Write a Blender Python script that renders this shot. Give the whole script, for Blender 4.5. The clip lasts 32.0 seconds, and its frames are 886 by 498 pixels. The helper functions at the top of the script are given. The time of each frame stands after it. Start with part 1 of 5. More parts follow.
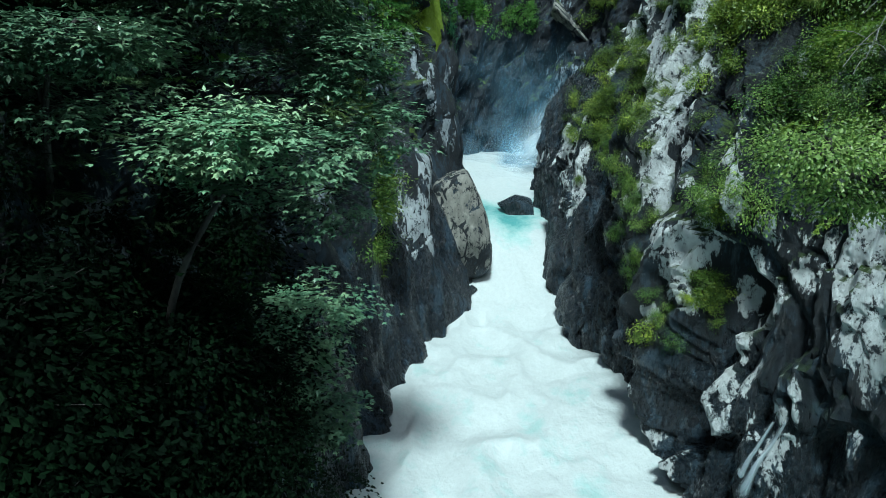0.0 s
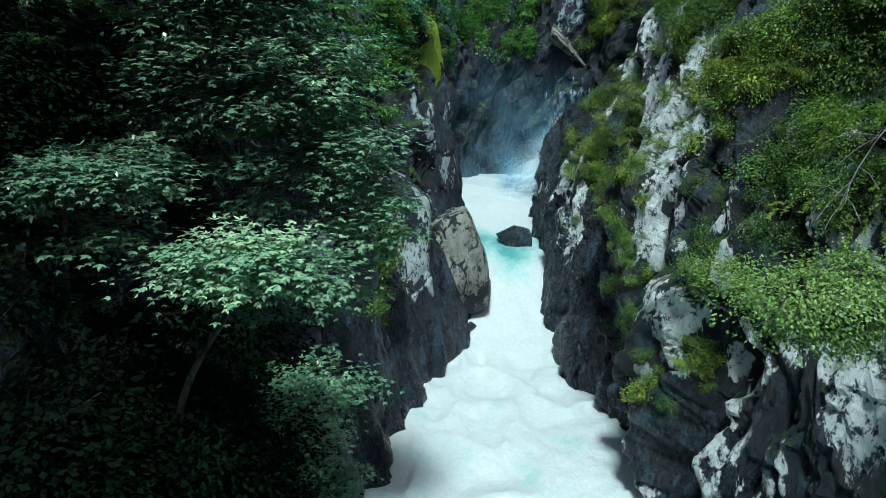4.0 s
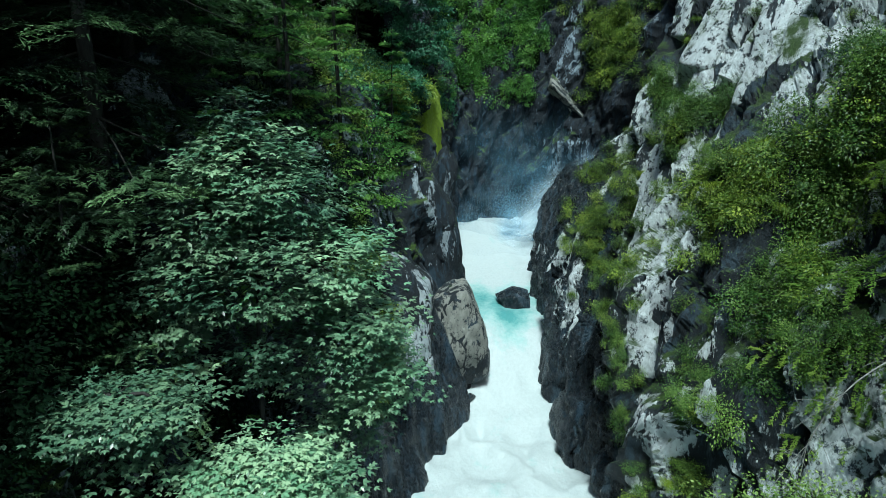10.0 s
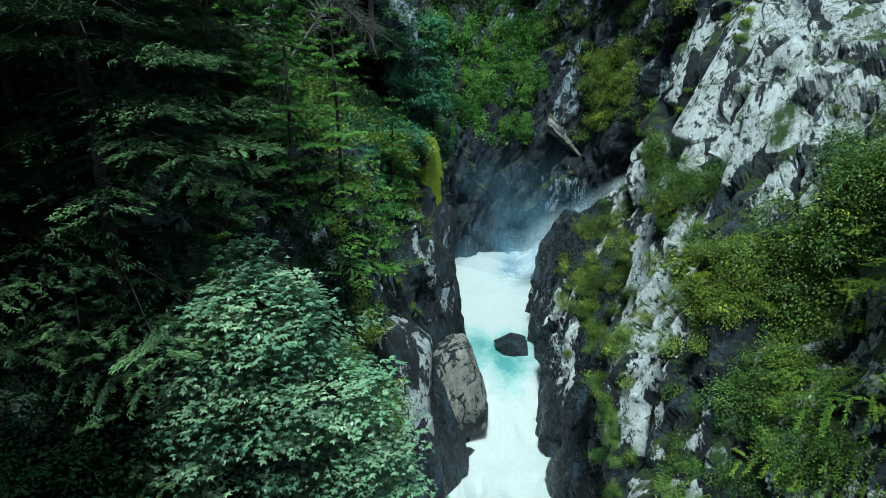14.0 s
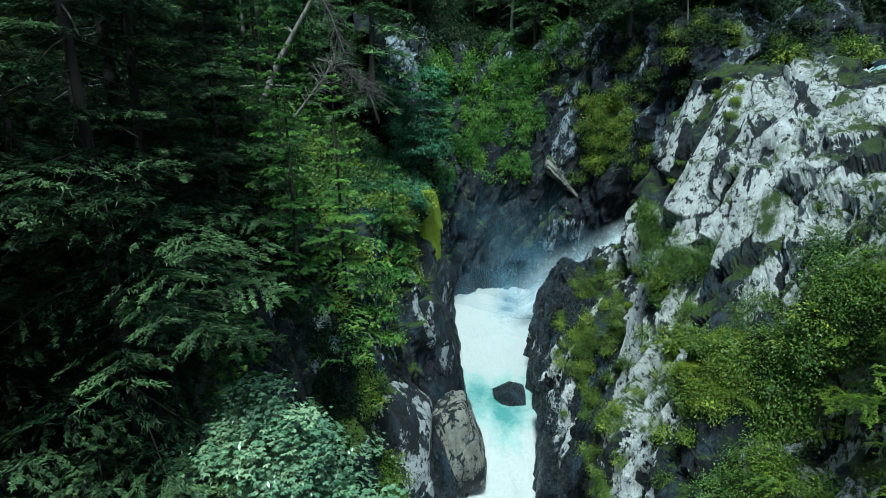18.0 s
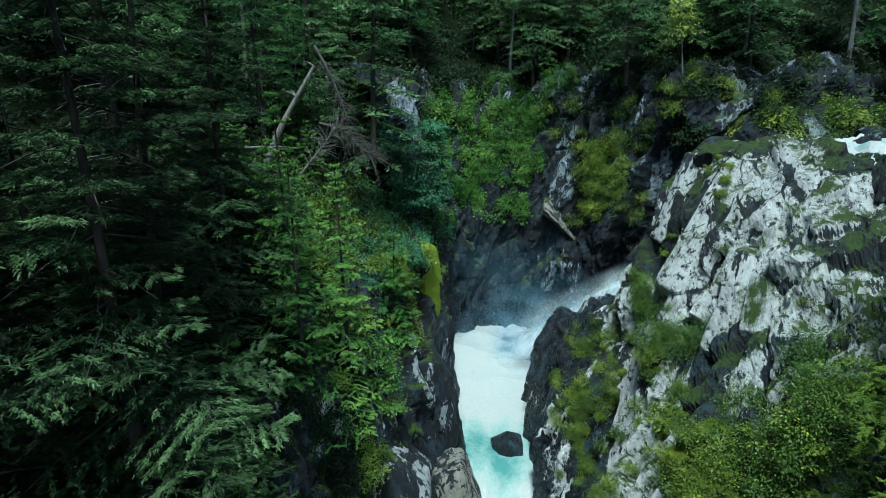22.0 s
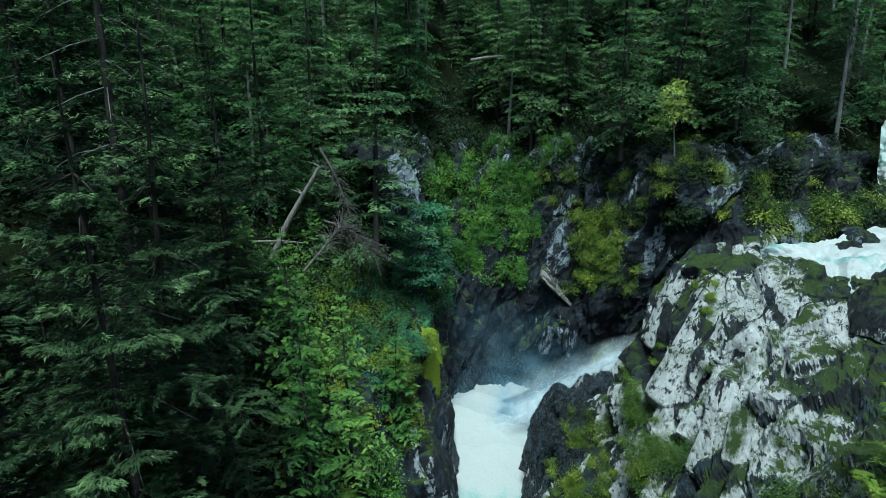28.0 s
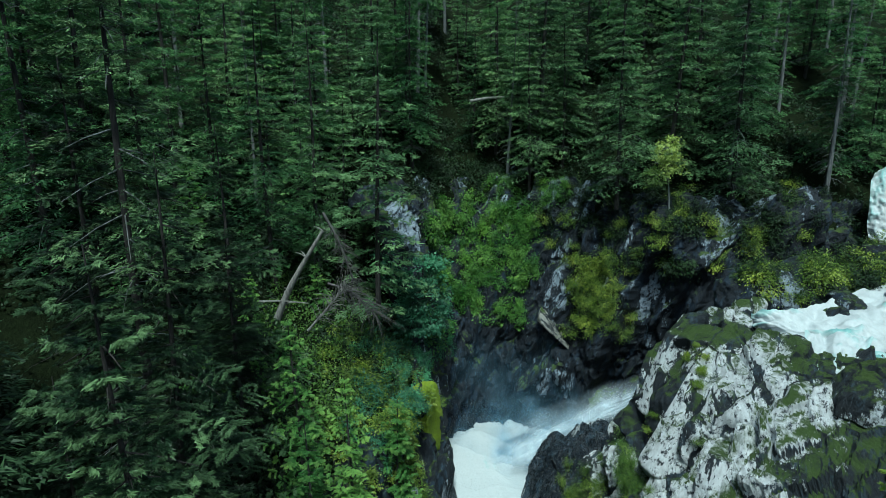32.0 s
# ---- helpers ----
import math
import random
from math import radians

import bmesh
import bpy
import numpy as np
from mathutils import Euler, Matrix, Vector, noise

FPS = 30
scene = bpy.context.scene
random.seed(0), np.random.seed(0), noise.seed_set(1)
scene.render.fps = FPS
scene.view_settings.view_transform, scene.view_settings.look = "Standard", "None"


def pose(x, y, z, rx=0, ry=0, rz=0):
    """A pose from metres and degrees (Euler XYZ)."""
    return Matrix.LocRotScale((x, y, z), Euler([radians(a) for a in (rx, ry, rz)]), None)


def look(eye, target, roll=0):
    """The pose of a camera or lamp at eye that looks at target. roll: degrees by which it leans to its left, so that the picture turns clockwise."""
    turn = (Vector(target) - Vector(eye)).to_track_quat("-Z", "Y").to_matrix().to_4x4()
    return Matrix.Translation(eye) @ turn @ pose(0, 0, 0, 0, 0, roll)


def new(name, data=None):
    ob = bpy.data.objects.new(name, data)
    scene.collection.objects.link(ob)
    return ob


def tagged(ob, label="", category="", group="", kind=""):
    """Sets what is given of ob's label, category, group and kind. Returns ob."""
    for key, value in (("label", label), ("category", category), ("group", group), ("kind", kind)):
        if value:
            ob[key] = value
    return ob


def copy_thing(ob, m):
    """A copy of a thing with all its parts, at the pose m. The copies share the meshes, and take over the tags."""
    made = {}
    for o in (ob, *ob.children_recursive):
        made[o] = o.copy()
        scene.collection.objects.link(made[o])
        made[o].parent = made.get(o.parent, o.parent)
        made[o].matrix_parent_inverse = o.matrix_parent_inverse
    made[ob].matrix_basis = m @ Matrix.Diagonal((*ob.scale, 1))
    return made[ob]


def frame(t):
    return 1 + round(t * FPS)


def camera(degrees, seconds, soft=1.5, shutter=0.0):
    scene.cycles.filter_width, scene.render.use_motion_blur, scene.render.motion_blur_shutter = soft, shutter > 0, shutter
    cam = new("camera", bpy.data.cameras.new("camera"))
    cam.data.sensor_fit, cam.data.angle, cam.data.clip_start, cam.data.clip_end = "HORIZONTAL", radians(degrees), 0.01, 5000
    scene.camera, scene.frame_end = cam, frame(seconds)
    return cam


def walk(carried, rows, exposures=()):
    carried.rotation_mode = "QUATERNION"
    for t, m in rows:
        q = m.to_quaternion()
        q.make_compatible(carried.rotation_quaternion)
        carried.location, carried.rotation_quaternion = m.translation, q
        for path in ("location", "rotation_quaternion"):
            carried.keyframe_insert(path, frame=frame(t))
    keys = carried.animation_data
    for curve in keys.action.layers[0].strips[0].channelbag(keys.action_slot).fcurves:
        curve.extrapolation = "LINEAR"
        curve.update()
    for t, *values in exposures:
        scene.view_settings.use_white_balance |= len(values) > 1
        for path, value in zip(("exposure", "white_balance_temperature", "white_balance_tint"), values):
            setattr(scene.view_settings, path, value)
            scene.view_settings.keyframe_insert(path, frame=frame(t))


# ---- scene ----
cam = camera(74.0, 32.0, soft=0.85)
METRES, EYE, TILT, LEAN, TURN = 30.0, 12.0, -14.75, 0.0, 0.0
ROWS = [
    (0.0, 0.0000, 0.0000, 0.0000, 0.000, 0.000, -0.000),
    (0.5, 0.0003, -0.0021, 0.0083, -0.016, 0.008, -0.010),
    (1.0, 0.0005, -0.0041, 0.0162, -0.016, 0.016, -0.020),
    (1.5, 0.0008, -0.0063, 0.0248, -0.008, 0.008, -0.010),
    (2.0, 0.0011, -0.0085, 0.0332, -0.008, 0.008, -0.010),
    (2.5, 0.0013, -0.0111, 0.0426, 0.008, 0.008, -0.020),
    (4.5, 0.0012, -0.0209, 0.0817, -0.008, 0.008, 0.020),
    (5.0, 0.0011, -0.0237, 0.0923, -0.016, 0.016, 0.040),
    (5.5, 0.0010, -0.0266, 0.1034, -0.008, 0.000, -0.000),
    (6.0, 0.0008, -0.0293, 0.1140, -0.008, -0.008, 0.010),
    (6.5, 0.0008, -0.0323, 0.1256, -0.008, -0.008, -0.000),
    (7.0, 0.0006, -0.0353, 0.1375, -0.016, 0.008, 0.010),
    (7.5, 0.0006, -0.0388, 0.1507, 0.000, 0.016, 0.000),
    (8.0, 0.0007, -0.0423, 0.1641, 0.025, 0.016, 0.000),
    (8.5, 0.0004, -0.0456, 0.1767, 0.008, 0.041, 0.030),
    (9.0, 0.0003, -0.0493, 0.1909, 0.008, 0.041, 0.020),
    (9.5, 0.0000, -0.0528, 0.2045, 0.000, 0.033, -0.000),
    (10.0, -0.0001, -0.0565, 0.2182, 0.000, 0.025, -0.020),
    (10.5, -0.0002, -0.0603, 0.2321, -0.016, 0.033, -0.010),
    (11.0, 0.0001, -0.0641, 0.2453, 0.000, 0.033, -0.010),
    (11.5, 0.0005, -0.0680, 0.2599, 0.000, 0.049, 0.000),
    (12.0, 0.0008, -0.0716, 0.2738, -0.000, 0.074, 0.030),
    (12.5, 0.0009, -0.0754, 0.2894, -0.016, 0.074, 0.010),
    (13.0, 0.0013, -0.0793, 0.3054, -0.000, 0.058, -0.000),
    (13.5, 0.0012, -0.0828, 0.3200, -0.008, 0.082, 0.000),
    (14.0, 0.0015, -0.0870, 0.3356, 0.016, 0.074, 0.010),
    (14.5, 0.0012, -0.0904, 0.3505, -0.008, 0.058, -0.030),
    (16.5, 0.0040, -0.1075, 0.4154, 0.082, 0.058, 0.100),
    (17.0, 0.0040, -0.1114, 0.4309, 0.074, 0.049, 0.080),
    (17.5, 0.0043, -0.1158, 0.4476, 0.074, 0.082, 0.090),
    (18.0, 0.0045, -0.1200, 0.4644, 0.082, 0.099, 0.090),
    (18.5, 0.0047, -0.1243, 0.4802, 0.090, 0.107, 0.070),
    (19.0, 0.0054, -0.1290, 0.4971, 0.107, 0.132, 0.090),
    (19.5, 0.0051, -0.1334, 0.5133, 0.090, 0.140, 0.050),
    (20.0, 0.0057, -0.1381, 0.5309, 0.090, 0.148, 0.060),
    (20.5, 0.0063, -0.1428, 0.5482, 0.115, 0.173, 0.050),
    (21.0, 0.0061, -0.1471, 0.5650, 0.107, 0.164, 0.040),
    (21.5, 0.0060, -0.1518, 0.5833, 0.090, 0.164, 0.030),
    (22.0, 0.0056, -0.1559, 0.6006, 0.066, 0.156, 0.030),
    (22.5, 0.0054, -0.1606, 0.6194, 0.058, 0.164, 0.020),
    (23.0, 0.0064, -0.1661, 0.6379, 0.099, 0.181, 0.040),
    (23.5, 0.0055, -0.1704, 0.6556, 0.066, 0.173, 0.020),
    (24.0, 0.0052, -0.1755, 0.6738, 0.041, 0.197, 0.030),
    (24.5, 0.0044, -0.1799, 0.6913, 0.025, 0.173, 0.010),
    (25.0, 0.0044, -0.1855, 0.7096, 0.025, 0.181, -0.000),
    (25.5, 0.0044, -0.1903, 0.7283, 0.025, 0.181, -0.020),
    (27.5, 0.0092, -0.2105, 0.8018, 0.189, 0.304, 0.040),
    (28.0, 0.0088, -0.2159, 0.8224, 0.173, 0.288, 0.040),
    (28.5, 0.0085, -0.2210, 0.8414, 0.164, 0.288, 0.050),
    (29.0, 0.0087, -0.2263, 0.8615, 0.173, 0.280, 0.050),
    (29.5, 0.0084, -0.2312, 0.8804, 0.164, 0.271, 0.050),
    (30.0, 0.0082, -0.2364, 0.9006, 0.164, 0.271, 0.050),
    (30.5, 0.0082, -0.2419, 0.9209, 0.156, 0.263, 0.060),
    (31.0, 0.0080, -0.2470, 0.9397, 0.148, 0.255, 0.060),
    (31.5, 0.0080, -0.2522, 0.9589, 0.140, 0.255, 0.060),
    (32.0, 0.0084, -0.2573, 0.9769, 0.148, 0.255, 0.070),
]
walk(cam, [(t, pose(0, 0, EYE, TILT, LEAN, TURN) @ pose(METRES * x, METRES * y, METRES * z, 90 + pitch, roll, yaw)) for t, x, y, z, yaw, pitch, roll in ROWS],
     exposures=[(0.0, 0.56, 5520, -10), (16.0, 0.52, 5600, -11), (32.0, 0.33, 5590, -11)])

# ---------------------------------------------------------------- light
world = bpy.data.worlds.new("overcast_sky")
scene.world = world
world.use_nodes = True
wn = world.node_tree.nodes
sky = wn.new("ShaderNodeTexSky")
sky.sky_type = "NISHITA"
sky.sun_disc = False
sky.sun_elevation = radians(62)
sky.sun_rotation = radians(170)
sky.air_density, sky.dust_density = 1.0, 3.0
wn["Background"].inputs["Strength"].default_value = 0.08
world.node_tree.links.new(sky.outputs[0], wn["Background"].inputs["Color"])
sun_data = bpy.data.lights.new("soft_sun", "SUN")
sun_data.energy, sun_data.angle, sun_data.color = 2.9, radians(9), (1.0, 0.98, 0.94)
sun = new("soft_sun", sun_data)
sun.matrix_basis = look((-4, -48, 115), (0, 0, 0))


# ---------------------------------------------------------------- arithmetic
def lattice(ix, iy, iz, k):
    """Pseudo-random numbers 0..1 for whole-number lattice points."""
    h = (ix * 374761393 + iy * 668265263 + iz * 2147483647 + k * 974711) & 0xFFFFFFFF
    h = ((h ^ (h >> 13)) * 1274126177) & 0xFFFFFFFF
    h = ((h ^ (h >> 16)) * 2246822519) & 0xFFFFFFFF
    return ((h ^ (h >> 15)) & 0xFFFFFF) / 16777215.0


def smooth_noise(p, k=0):
    """Value noise, -1..1, at the rows of p."""
    i = np.floor(p).astype(np.int64)
    f = p - i
    f = f * f * (3 - 2 * f)
    total = np.zeros(len(p))
    for dx in (0, 1):
        for dy in (0, 1):
            for dz in (0, 1):
                w = (f[:, 0] if dx else 1 - f[:, 0]) * (f[:, 1] if dy else 1 - f[:, 1]) * (f[:, 2] if dz else 1 - f[:, 2])
                total += w * lattice(i[:, 0] + dx, i[:, 1] + dy, i[:, 2] + dz, k)
    return total * 2 - 1


def fbm(p, octaves=4, k=0):
    total, a = np.zeros(len(p)), 1.0
    for o in range(octaves):
        total += a * smooth_noise(p * 2.0 ** o + 17.3 * o, k + o)
        a *= 0.5
    return total


def facets(p, k=0, slope=0.7):
    """Broken rock: every cell of the lattice is a tilted plane of its own."""
    i = np.floor(p).astype(np.int64)
    best = np.full(len(p), 1e9)
    second = np.full(len(p), 1e9)
    value = np.zeros(len(p))
    other = np.zeros(len(p))
    own = np.zeros(len(p))
    for dx in (-1, 0, 1):
        for dy in (-1, 0, 1):
            for dz in (-1, 0, 1):
                c = i + np.array((dx, dy, dz))
                a, b, d = c[:, 0], c[:, 1], c[:, 2]
                q = np.stack([c[:, n] + lattice(a, b, d, k + n) for n in range(3)], 1)
                g = np.stack([lattice(a, b, d, k + 5 + n) - 0.5 for n in range(3)], 1)
                r = lattice(a, b, d, k + 9) - 0.5
                off = p - q
                dist = (off * off).sum(1)
                near = dist < best
                plane = r + 2 * slope * (g * off).sum(1)
                next_best = ~near & (dist < second)
                other = np.where(near, value, np.where(next_best, plane, other))
                second = np.where(near, best, np.where(next_best, dist, second))
                value = np.where(near, plane, value)
                own = np.where(near, lattice(a, b, d, k + 13), own)
                best = np.where(near, dist, best)
    gap = np.sqrt(second) - np.sqrt(best)
    share = 0.5 + 0.5 * np.clip(gap / 0.10, 0, 1)
    return value * share + other * (1 - share), np.clip(1 - gap / 0.055, 0, 1), own


def mesh(name, verts, faces, materials, smooth=True, index=None, attributes=()):
    me = bpy.data.meshes.new(name)
    me.from_pydata(np.asarray(verts, dtype=float).tolist(), [], faces.tolist() if hasattr(faces, "tolist") else faces)
    for m in materials if isinstance(materials, (list, tuple)) else [materials]:
        me.materials.append(m)
    if index is not None:
        me.polygons.foreach_set("material_index", np.asarray(index, dtype=np.int32))
    me.polygons.foreach_set("use_smooth", np.asarray(smooth, dtype=bool) if hasattr(smooth, "shape") else np.full(len(me.polygons), smooth, dtype=bool))
    for key, values in attributes:
        me.attributes.new(key, "FLOAT", "POINT").data.foreach_set("value", np.asarray(values, dtype=np.float32))
    me.update()
    return me


def part(name, me, parent, label=""):
    ob = new(name, me)
    ob.parent = parent
    return tagged(ob, label)


def spline(points, n):
    """n points along a Catmull-Rom curve through the rows of points."""
    p = np.asarray(points, dtype=float)
    p = np.vstack([2 * p[0] - p[1], p, 2 * p[-1] - p[-2]])
    u = np.linspace(0, len(p) - 3 - 1e-9, n)
    i = u.astype(int)
    f = (u - i)[:, None]
    a, b, c, d = p[i], p[i + 1], p[i + 2], p[i + 3]
    return 0.5 * (2 * b + (c - a) * f + (2 * a - 5 * b + 4 * c - d) * f ** 2 + (3 * b - a - 3 * c + d) * f ** 3)


def quads(rows, cols, closed=False):
    r, c = np.meshgrid(np.arange(rows - 1), np.arange(cols if closed else cols - 1), indexing="ij")
    d = (c + 1) % cols
    return np.stack([r * cols + c, r * cols + d, (r + 1) * cols + d, (r + 1) * cols + c], -1).reshape(-1, 4)


def grid_normals(g):
    n = np.cross(np.gradient(g, axis=1), np.gradient(g, axis=0))
    return n / (np.linalg.norm(n, axis=2, keepdims=True) + 1e-9)


def cliff(levels, across, up, side, big=1.0, k=0, lean=(0.0, 0.0), strata=0.0, size=3.0, polish=None, hollows=(), calm=None, broken=0.44):
    """A rock face through a few plan lines, each (height, points), broken into facets, ribs and ledges."""
    lines = []
    for z, flat in levels:
        pts = np.array(flat, dtype=float).reshape(-1, 2)
        lines.append(spline(np.column_stack([pts, np.full(len(pts), z)]), across))
    g = np.stack([spline(col, up) for col in np.stack(lines, 1)], 1)
    n = grid_normals(g) * side
    p = g.reshape(-1, 3)
    q = p.copy()
    q[:, 0] -= lean[0] * q[:, 2]
    q[:, 1] -= lean[1] * q[:, 2]
    q = q + 0.25 * np.column_stack([fbm(p / 1.5, 3, k + 40 + j) for j in range(3)])
    stretch = np.array([1.0, 1.0, 0.42])
    a, crack_a, own_a = facets(q * stretch / size, k, 1.0)
    b, crack_b, own_b = facets(q * stretch / (size * 0.38), k + 20, 1.0)
    c, crack_c, own_c = facets(q * np.array([1, 1, 0.6]) / (size * 0.14), k + 30, 0.9)
    rib = 1 - np.abs(fbm(q * np.array([0.55, 0.55, 0.09]), 3, k + 50)) * 1.6
    worn = np.zeros(len(p))
    if polish:
        # the torrent has worn the stone smooth below a line that climbs towards the fall
        worn = np.clip((polish[0] + polish[1] * (p[:, 1] - 20) + 1.5 * fbm(p / 4, 2, k + 90) - p[:, 2]) / 3, 0, 1)
        a, b, c, crack_a, crack_b = a * (1 - 0.35 * worn), b * (1 - 0.75 * worn), c * (1 - 0.95 * worn), crack_a * (1 - 0.6 * worn), crack_b * (1 - worn)
    d = big * (1.2 * a + broken * b + 0.2 * c + 0.55 * rib + 0.4 * fbm(p / 5, 3, k + 60) + 0.04 * fbm(p / 0.5, 3, k + 70) - 0.26 * crack_a - 0.13 * crack_b - 0.05 * crack_c)
    if calm:
        d *= np.interp(p[:, 2], (calm[0] - 2.5, calm[0]), (1, calm[1]))
    for x, y, z, wide, deep in hollows:
        d -= deep * np.exp(-(((p - np.array((x, y, z))) ** 2).sum(1) / wide ** 2) ** 2)
    if strata:
        d += strata * smooth_noise(np.column_stack([p[:, 0] * 0.15, p[:, 1] * 0.15, p[:, 2] * 1.1 + 0.3 * p[:, 0]]), k + 80)
    out = p + n.reshape(-1, 3) * d[:, None]
    f = quads(up, across)
    return out, f, np.clip(crack_a + 0.7 * crack_b + 0.3 * crack_c, 0, 1), 0.42 * own_a + 0.4 * own_b + 0.18 * own_c, worn[f[:, 0]] > 0.5


# ---------------------------------------------------------------- materials
def nodes_of(name):
    m = bpy.data.materials.new(name)
    m.use_nodes = True
    return m, m.node_tree.nodes, m.node_tree.links, m.node_tree.nodes["Principled BSDF"]


def texture(nodes, links, scale, detail=6.0, stretch=(1, 1, 1), turn=(0, 0, 0), rough=0.6):
    co = nodes.new("ShaderNodeTexCoord")
    mp = nodes.new("ShaderNodeMapping")
    mp.inputs["Scale"].default_value = stretch
    mp.inputs["Rotation"].default_value = [radians(a) for a in turn]
    links.new(co.outputs["Object"], mp.inputs["Vector"])
    tx = nodes.new("ShaderNodeTexNoise")
    tx.inputs["Scale"].default_value, tx.inputs["Detail"].default_value, tx.inputs["Roughness"].default_value = scale, detail, rough
    links.new(mp.outputs[0], tx.inputs["Vector"])
    return tx.outputs["Fac"]


def ramp(nodes, links, source, stops):
    r = nodes.new("ShaderNodeValToRGB")
    while len(r.color_ramp.elements) < len(stops):
        r.color_ramp.elements.new(0.5)
    for e, (at, c) in zip(r.color_ramp.elements, stops):
        e.position, e.color = at, (*c, 1) if len(c) == 3 else (c[0], c[0], c[0], 1)
    links.new(source, r.inputs[0])
    return r.outputs[0]


def mixed(nodes, links, fac, a, b):
    m = nodes.new("ShaderNodeMix")
    m.data_type = "RGBA"
    for sock, v in ((m.inputs[0], fac), (m.inputs[6], a), (m.inputs[7], b)):
        if isinstance(v, (int, float)):
            sock.default_value = v
        elif isinstance(v, tuple):
            sock.default_value = (*v, 1)
        else:
            links.new(v, sock)
    return m.outputs[2]


def maths(nodes, links, kind, a, b, clamp=False):
    m = nodes.new("ShaderNodeMath")
    m.operation, m.use_clamp = kind, clamp
    for sock, v in ((m.inputs[0], a), (m.inputs[1], b)):
        if isinstance(v, (int, float)):
            sock.default_value = v
        else:
            links.new(v, sock)
    return m.outputs[0]


def bump(nodes, links, bsdf, height, strength, distance):
    b = nodes.new("ShaderNodeBump")
    b.inputs["Strength"].default_value, b.inputs["Distance"].default_value = strength, distance
    links.new(height, b.inputs["Height"])
    links.new(b.outputs[0], bsdf.inputs["Normal"])


def rock_material(name, white, moss, wet_top, wet_rise=0.0, weathered=0.0, dark=(0.003, 0.005, 0.008), mid=(0.014, 0.023, 0.032), pale=(0.68, 0.75, 0.79), moss_colour=(0.040, 0.075, 0.006), moss_rise=0.0, scratch_sheen_tone=0.36, spread=0.7):
    """Bleached, lichen-pale rock with dark seams, moss on ledges, and water-worn dark stone below wet_top metres."""
    m, nd, lk, bs = nodes_of(name)
    geo = nd.new("ShaderNodeNewGeometry")
    pos = nd.new("ShaderNodeSeparateXYZ")
    lk.new(geo.outputs["Position"], pos.inputs[0])
    nrm = nd.new("ShaderNodeSeparateXYZ")
    lk.new(geo.outputs["Normal"], nrm.inputs[0])
    crack = nd.new("ShaderNodeAttribute")
    crack.attribute_name = "crack"
    plane = nd.new("ShaderNodeAttribute")
    plane.attribute_name = "plane"
    grain = texture(nd, lk, 9, 8, (1, 1, 0.35), (12, -18, 0), 0.7)
    streak = texture(nd, lk, 0.75, 10, (2.1, 2.1, 0.40), (14, -24, 0), 0.70)
    body = mixed(nd, lk, ramp(nd, lk, grain, [(0.32, (0,)), (0.68, (1,))]), dark, mid)
    big = texture(nd, lk, 0.22, 3, (1, 1, 0.6))
    amount = maths(nd, lk, "ADD", maths(nd, lk, "ADD", maths(nd, lk, "MULTIPLY", streak, 0.62), 0.19), maths(nd, lk, "MULTIPLY", maths(nd, lk, "SUBTRACT", big, 0.5), spread))
    amount = maths(nd, lk, "ADD", amount, maths(nd, lk, "MULTIPLY", maths(nd, lk, "SUBTRACT", grain, 0.5), 0.35))
    amount = maths(nd, lk, "SUBTRACT", amount, maths(nd, lk, "MULTIPLY", crack.outputs["Fac"], 0.26))
    # each broken face of the rock has bleached to its own degree
    amount = maths(nd, lk, "ADD", amount, maths(nd, lk, "MULTIPLY", maths(nd, lk, "SUBTRACT", plane.outputs["Fac"], 0.5), 0.46))
    # older lichen and dirt dim the bleached stone towards the top
    amount = maths(nd, lk, "SUBTRACT", amount, maths(nd, lk, "MULTIPLY", maths(nd, lk, "MAXIMUM", maths(nd, lk, "SUBTRACT", pos.outputs[2], 12.0), 0.0), weathered))
    wet_edge = maths(nd, lk, "ADD", pos.outputs[2], maths(nd, lk, "MULTIPLY", maths(nd, lk, "SUBTRACT", big, 0.5), 6.0))
    # the spray reaches higher up the rock towards the fall
    wet_edge = maths(nd, lk, "SUBTRACT", wet_edge, maths(nd, lk, "MULTIPLY", maths(nd, lk, "MAXIMUM", maths(nd, lk, "SUBTRACT", pos.outputs[1], 20.0), 0.0), wet_rise))
    dry = nd.new("ShaderNodeMapRange")
    dry.inputs[1].default_value, dry.inputs[2].default_value = wet_top - 1.5, wet_top + 2.0
    lk.new(wet_edge, dry.inputs[0])
    w = maths(nd, lk, "SUBTRACT", amount, maths(nd, lk, "MULTIPLY", maths(nd, lk, "SUBTRACT", 1.0, dry.outputs[0]), 0.24))
    bleach = ramp(nd, lk, w, [(0.565 - white, (0,)), (0.60 - white, (1,))])
    pale_grain = mixed(nd, lk, ramp(nd, lk, texture(nd, lk, 3.5, 8, (1, 1, 0.5)), [(0.3, (0,)), (0.75, (1,))]), tuple(c * 0.55 for c in pale), pale)
    speck = ramp(nd, lk, texture(nd, lk, 2.6, 12, (1, 1, 0.7), (20, 10, 0), 0.78), [(0.425, (0,)), (0.47, (1,))])
    bleach = maths(nd, lk, "MULTIPLY", bleach, speck)
    mottle = ramp(nd, lk, texture(nd, lk, 0.75, 10, (1.5, 1.5, 0.6), (8, -22, 30), 0.72), [(0.53, (0,)), (0.57, (1,))])
    body = mixed(nd, lk, mottle, body, mixed(nd, lk, grain, tuple(1.5 * c for c in mid), tuple(2.8 * c for c in mid)))
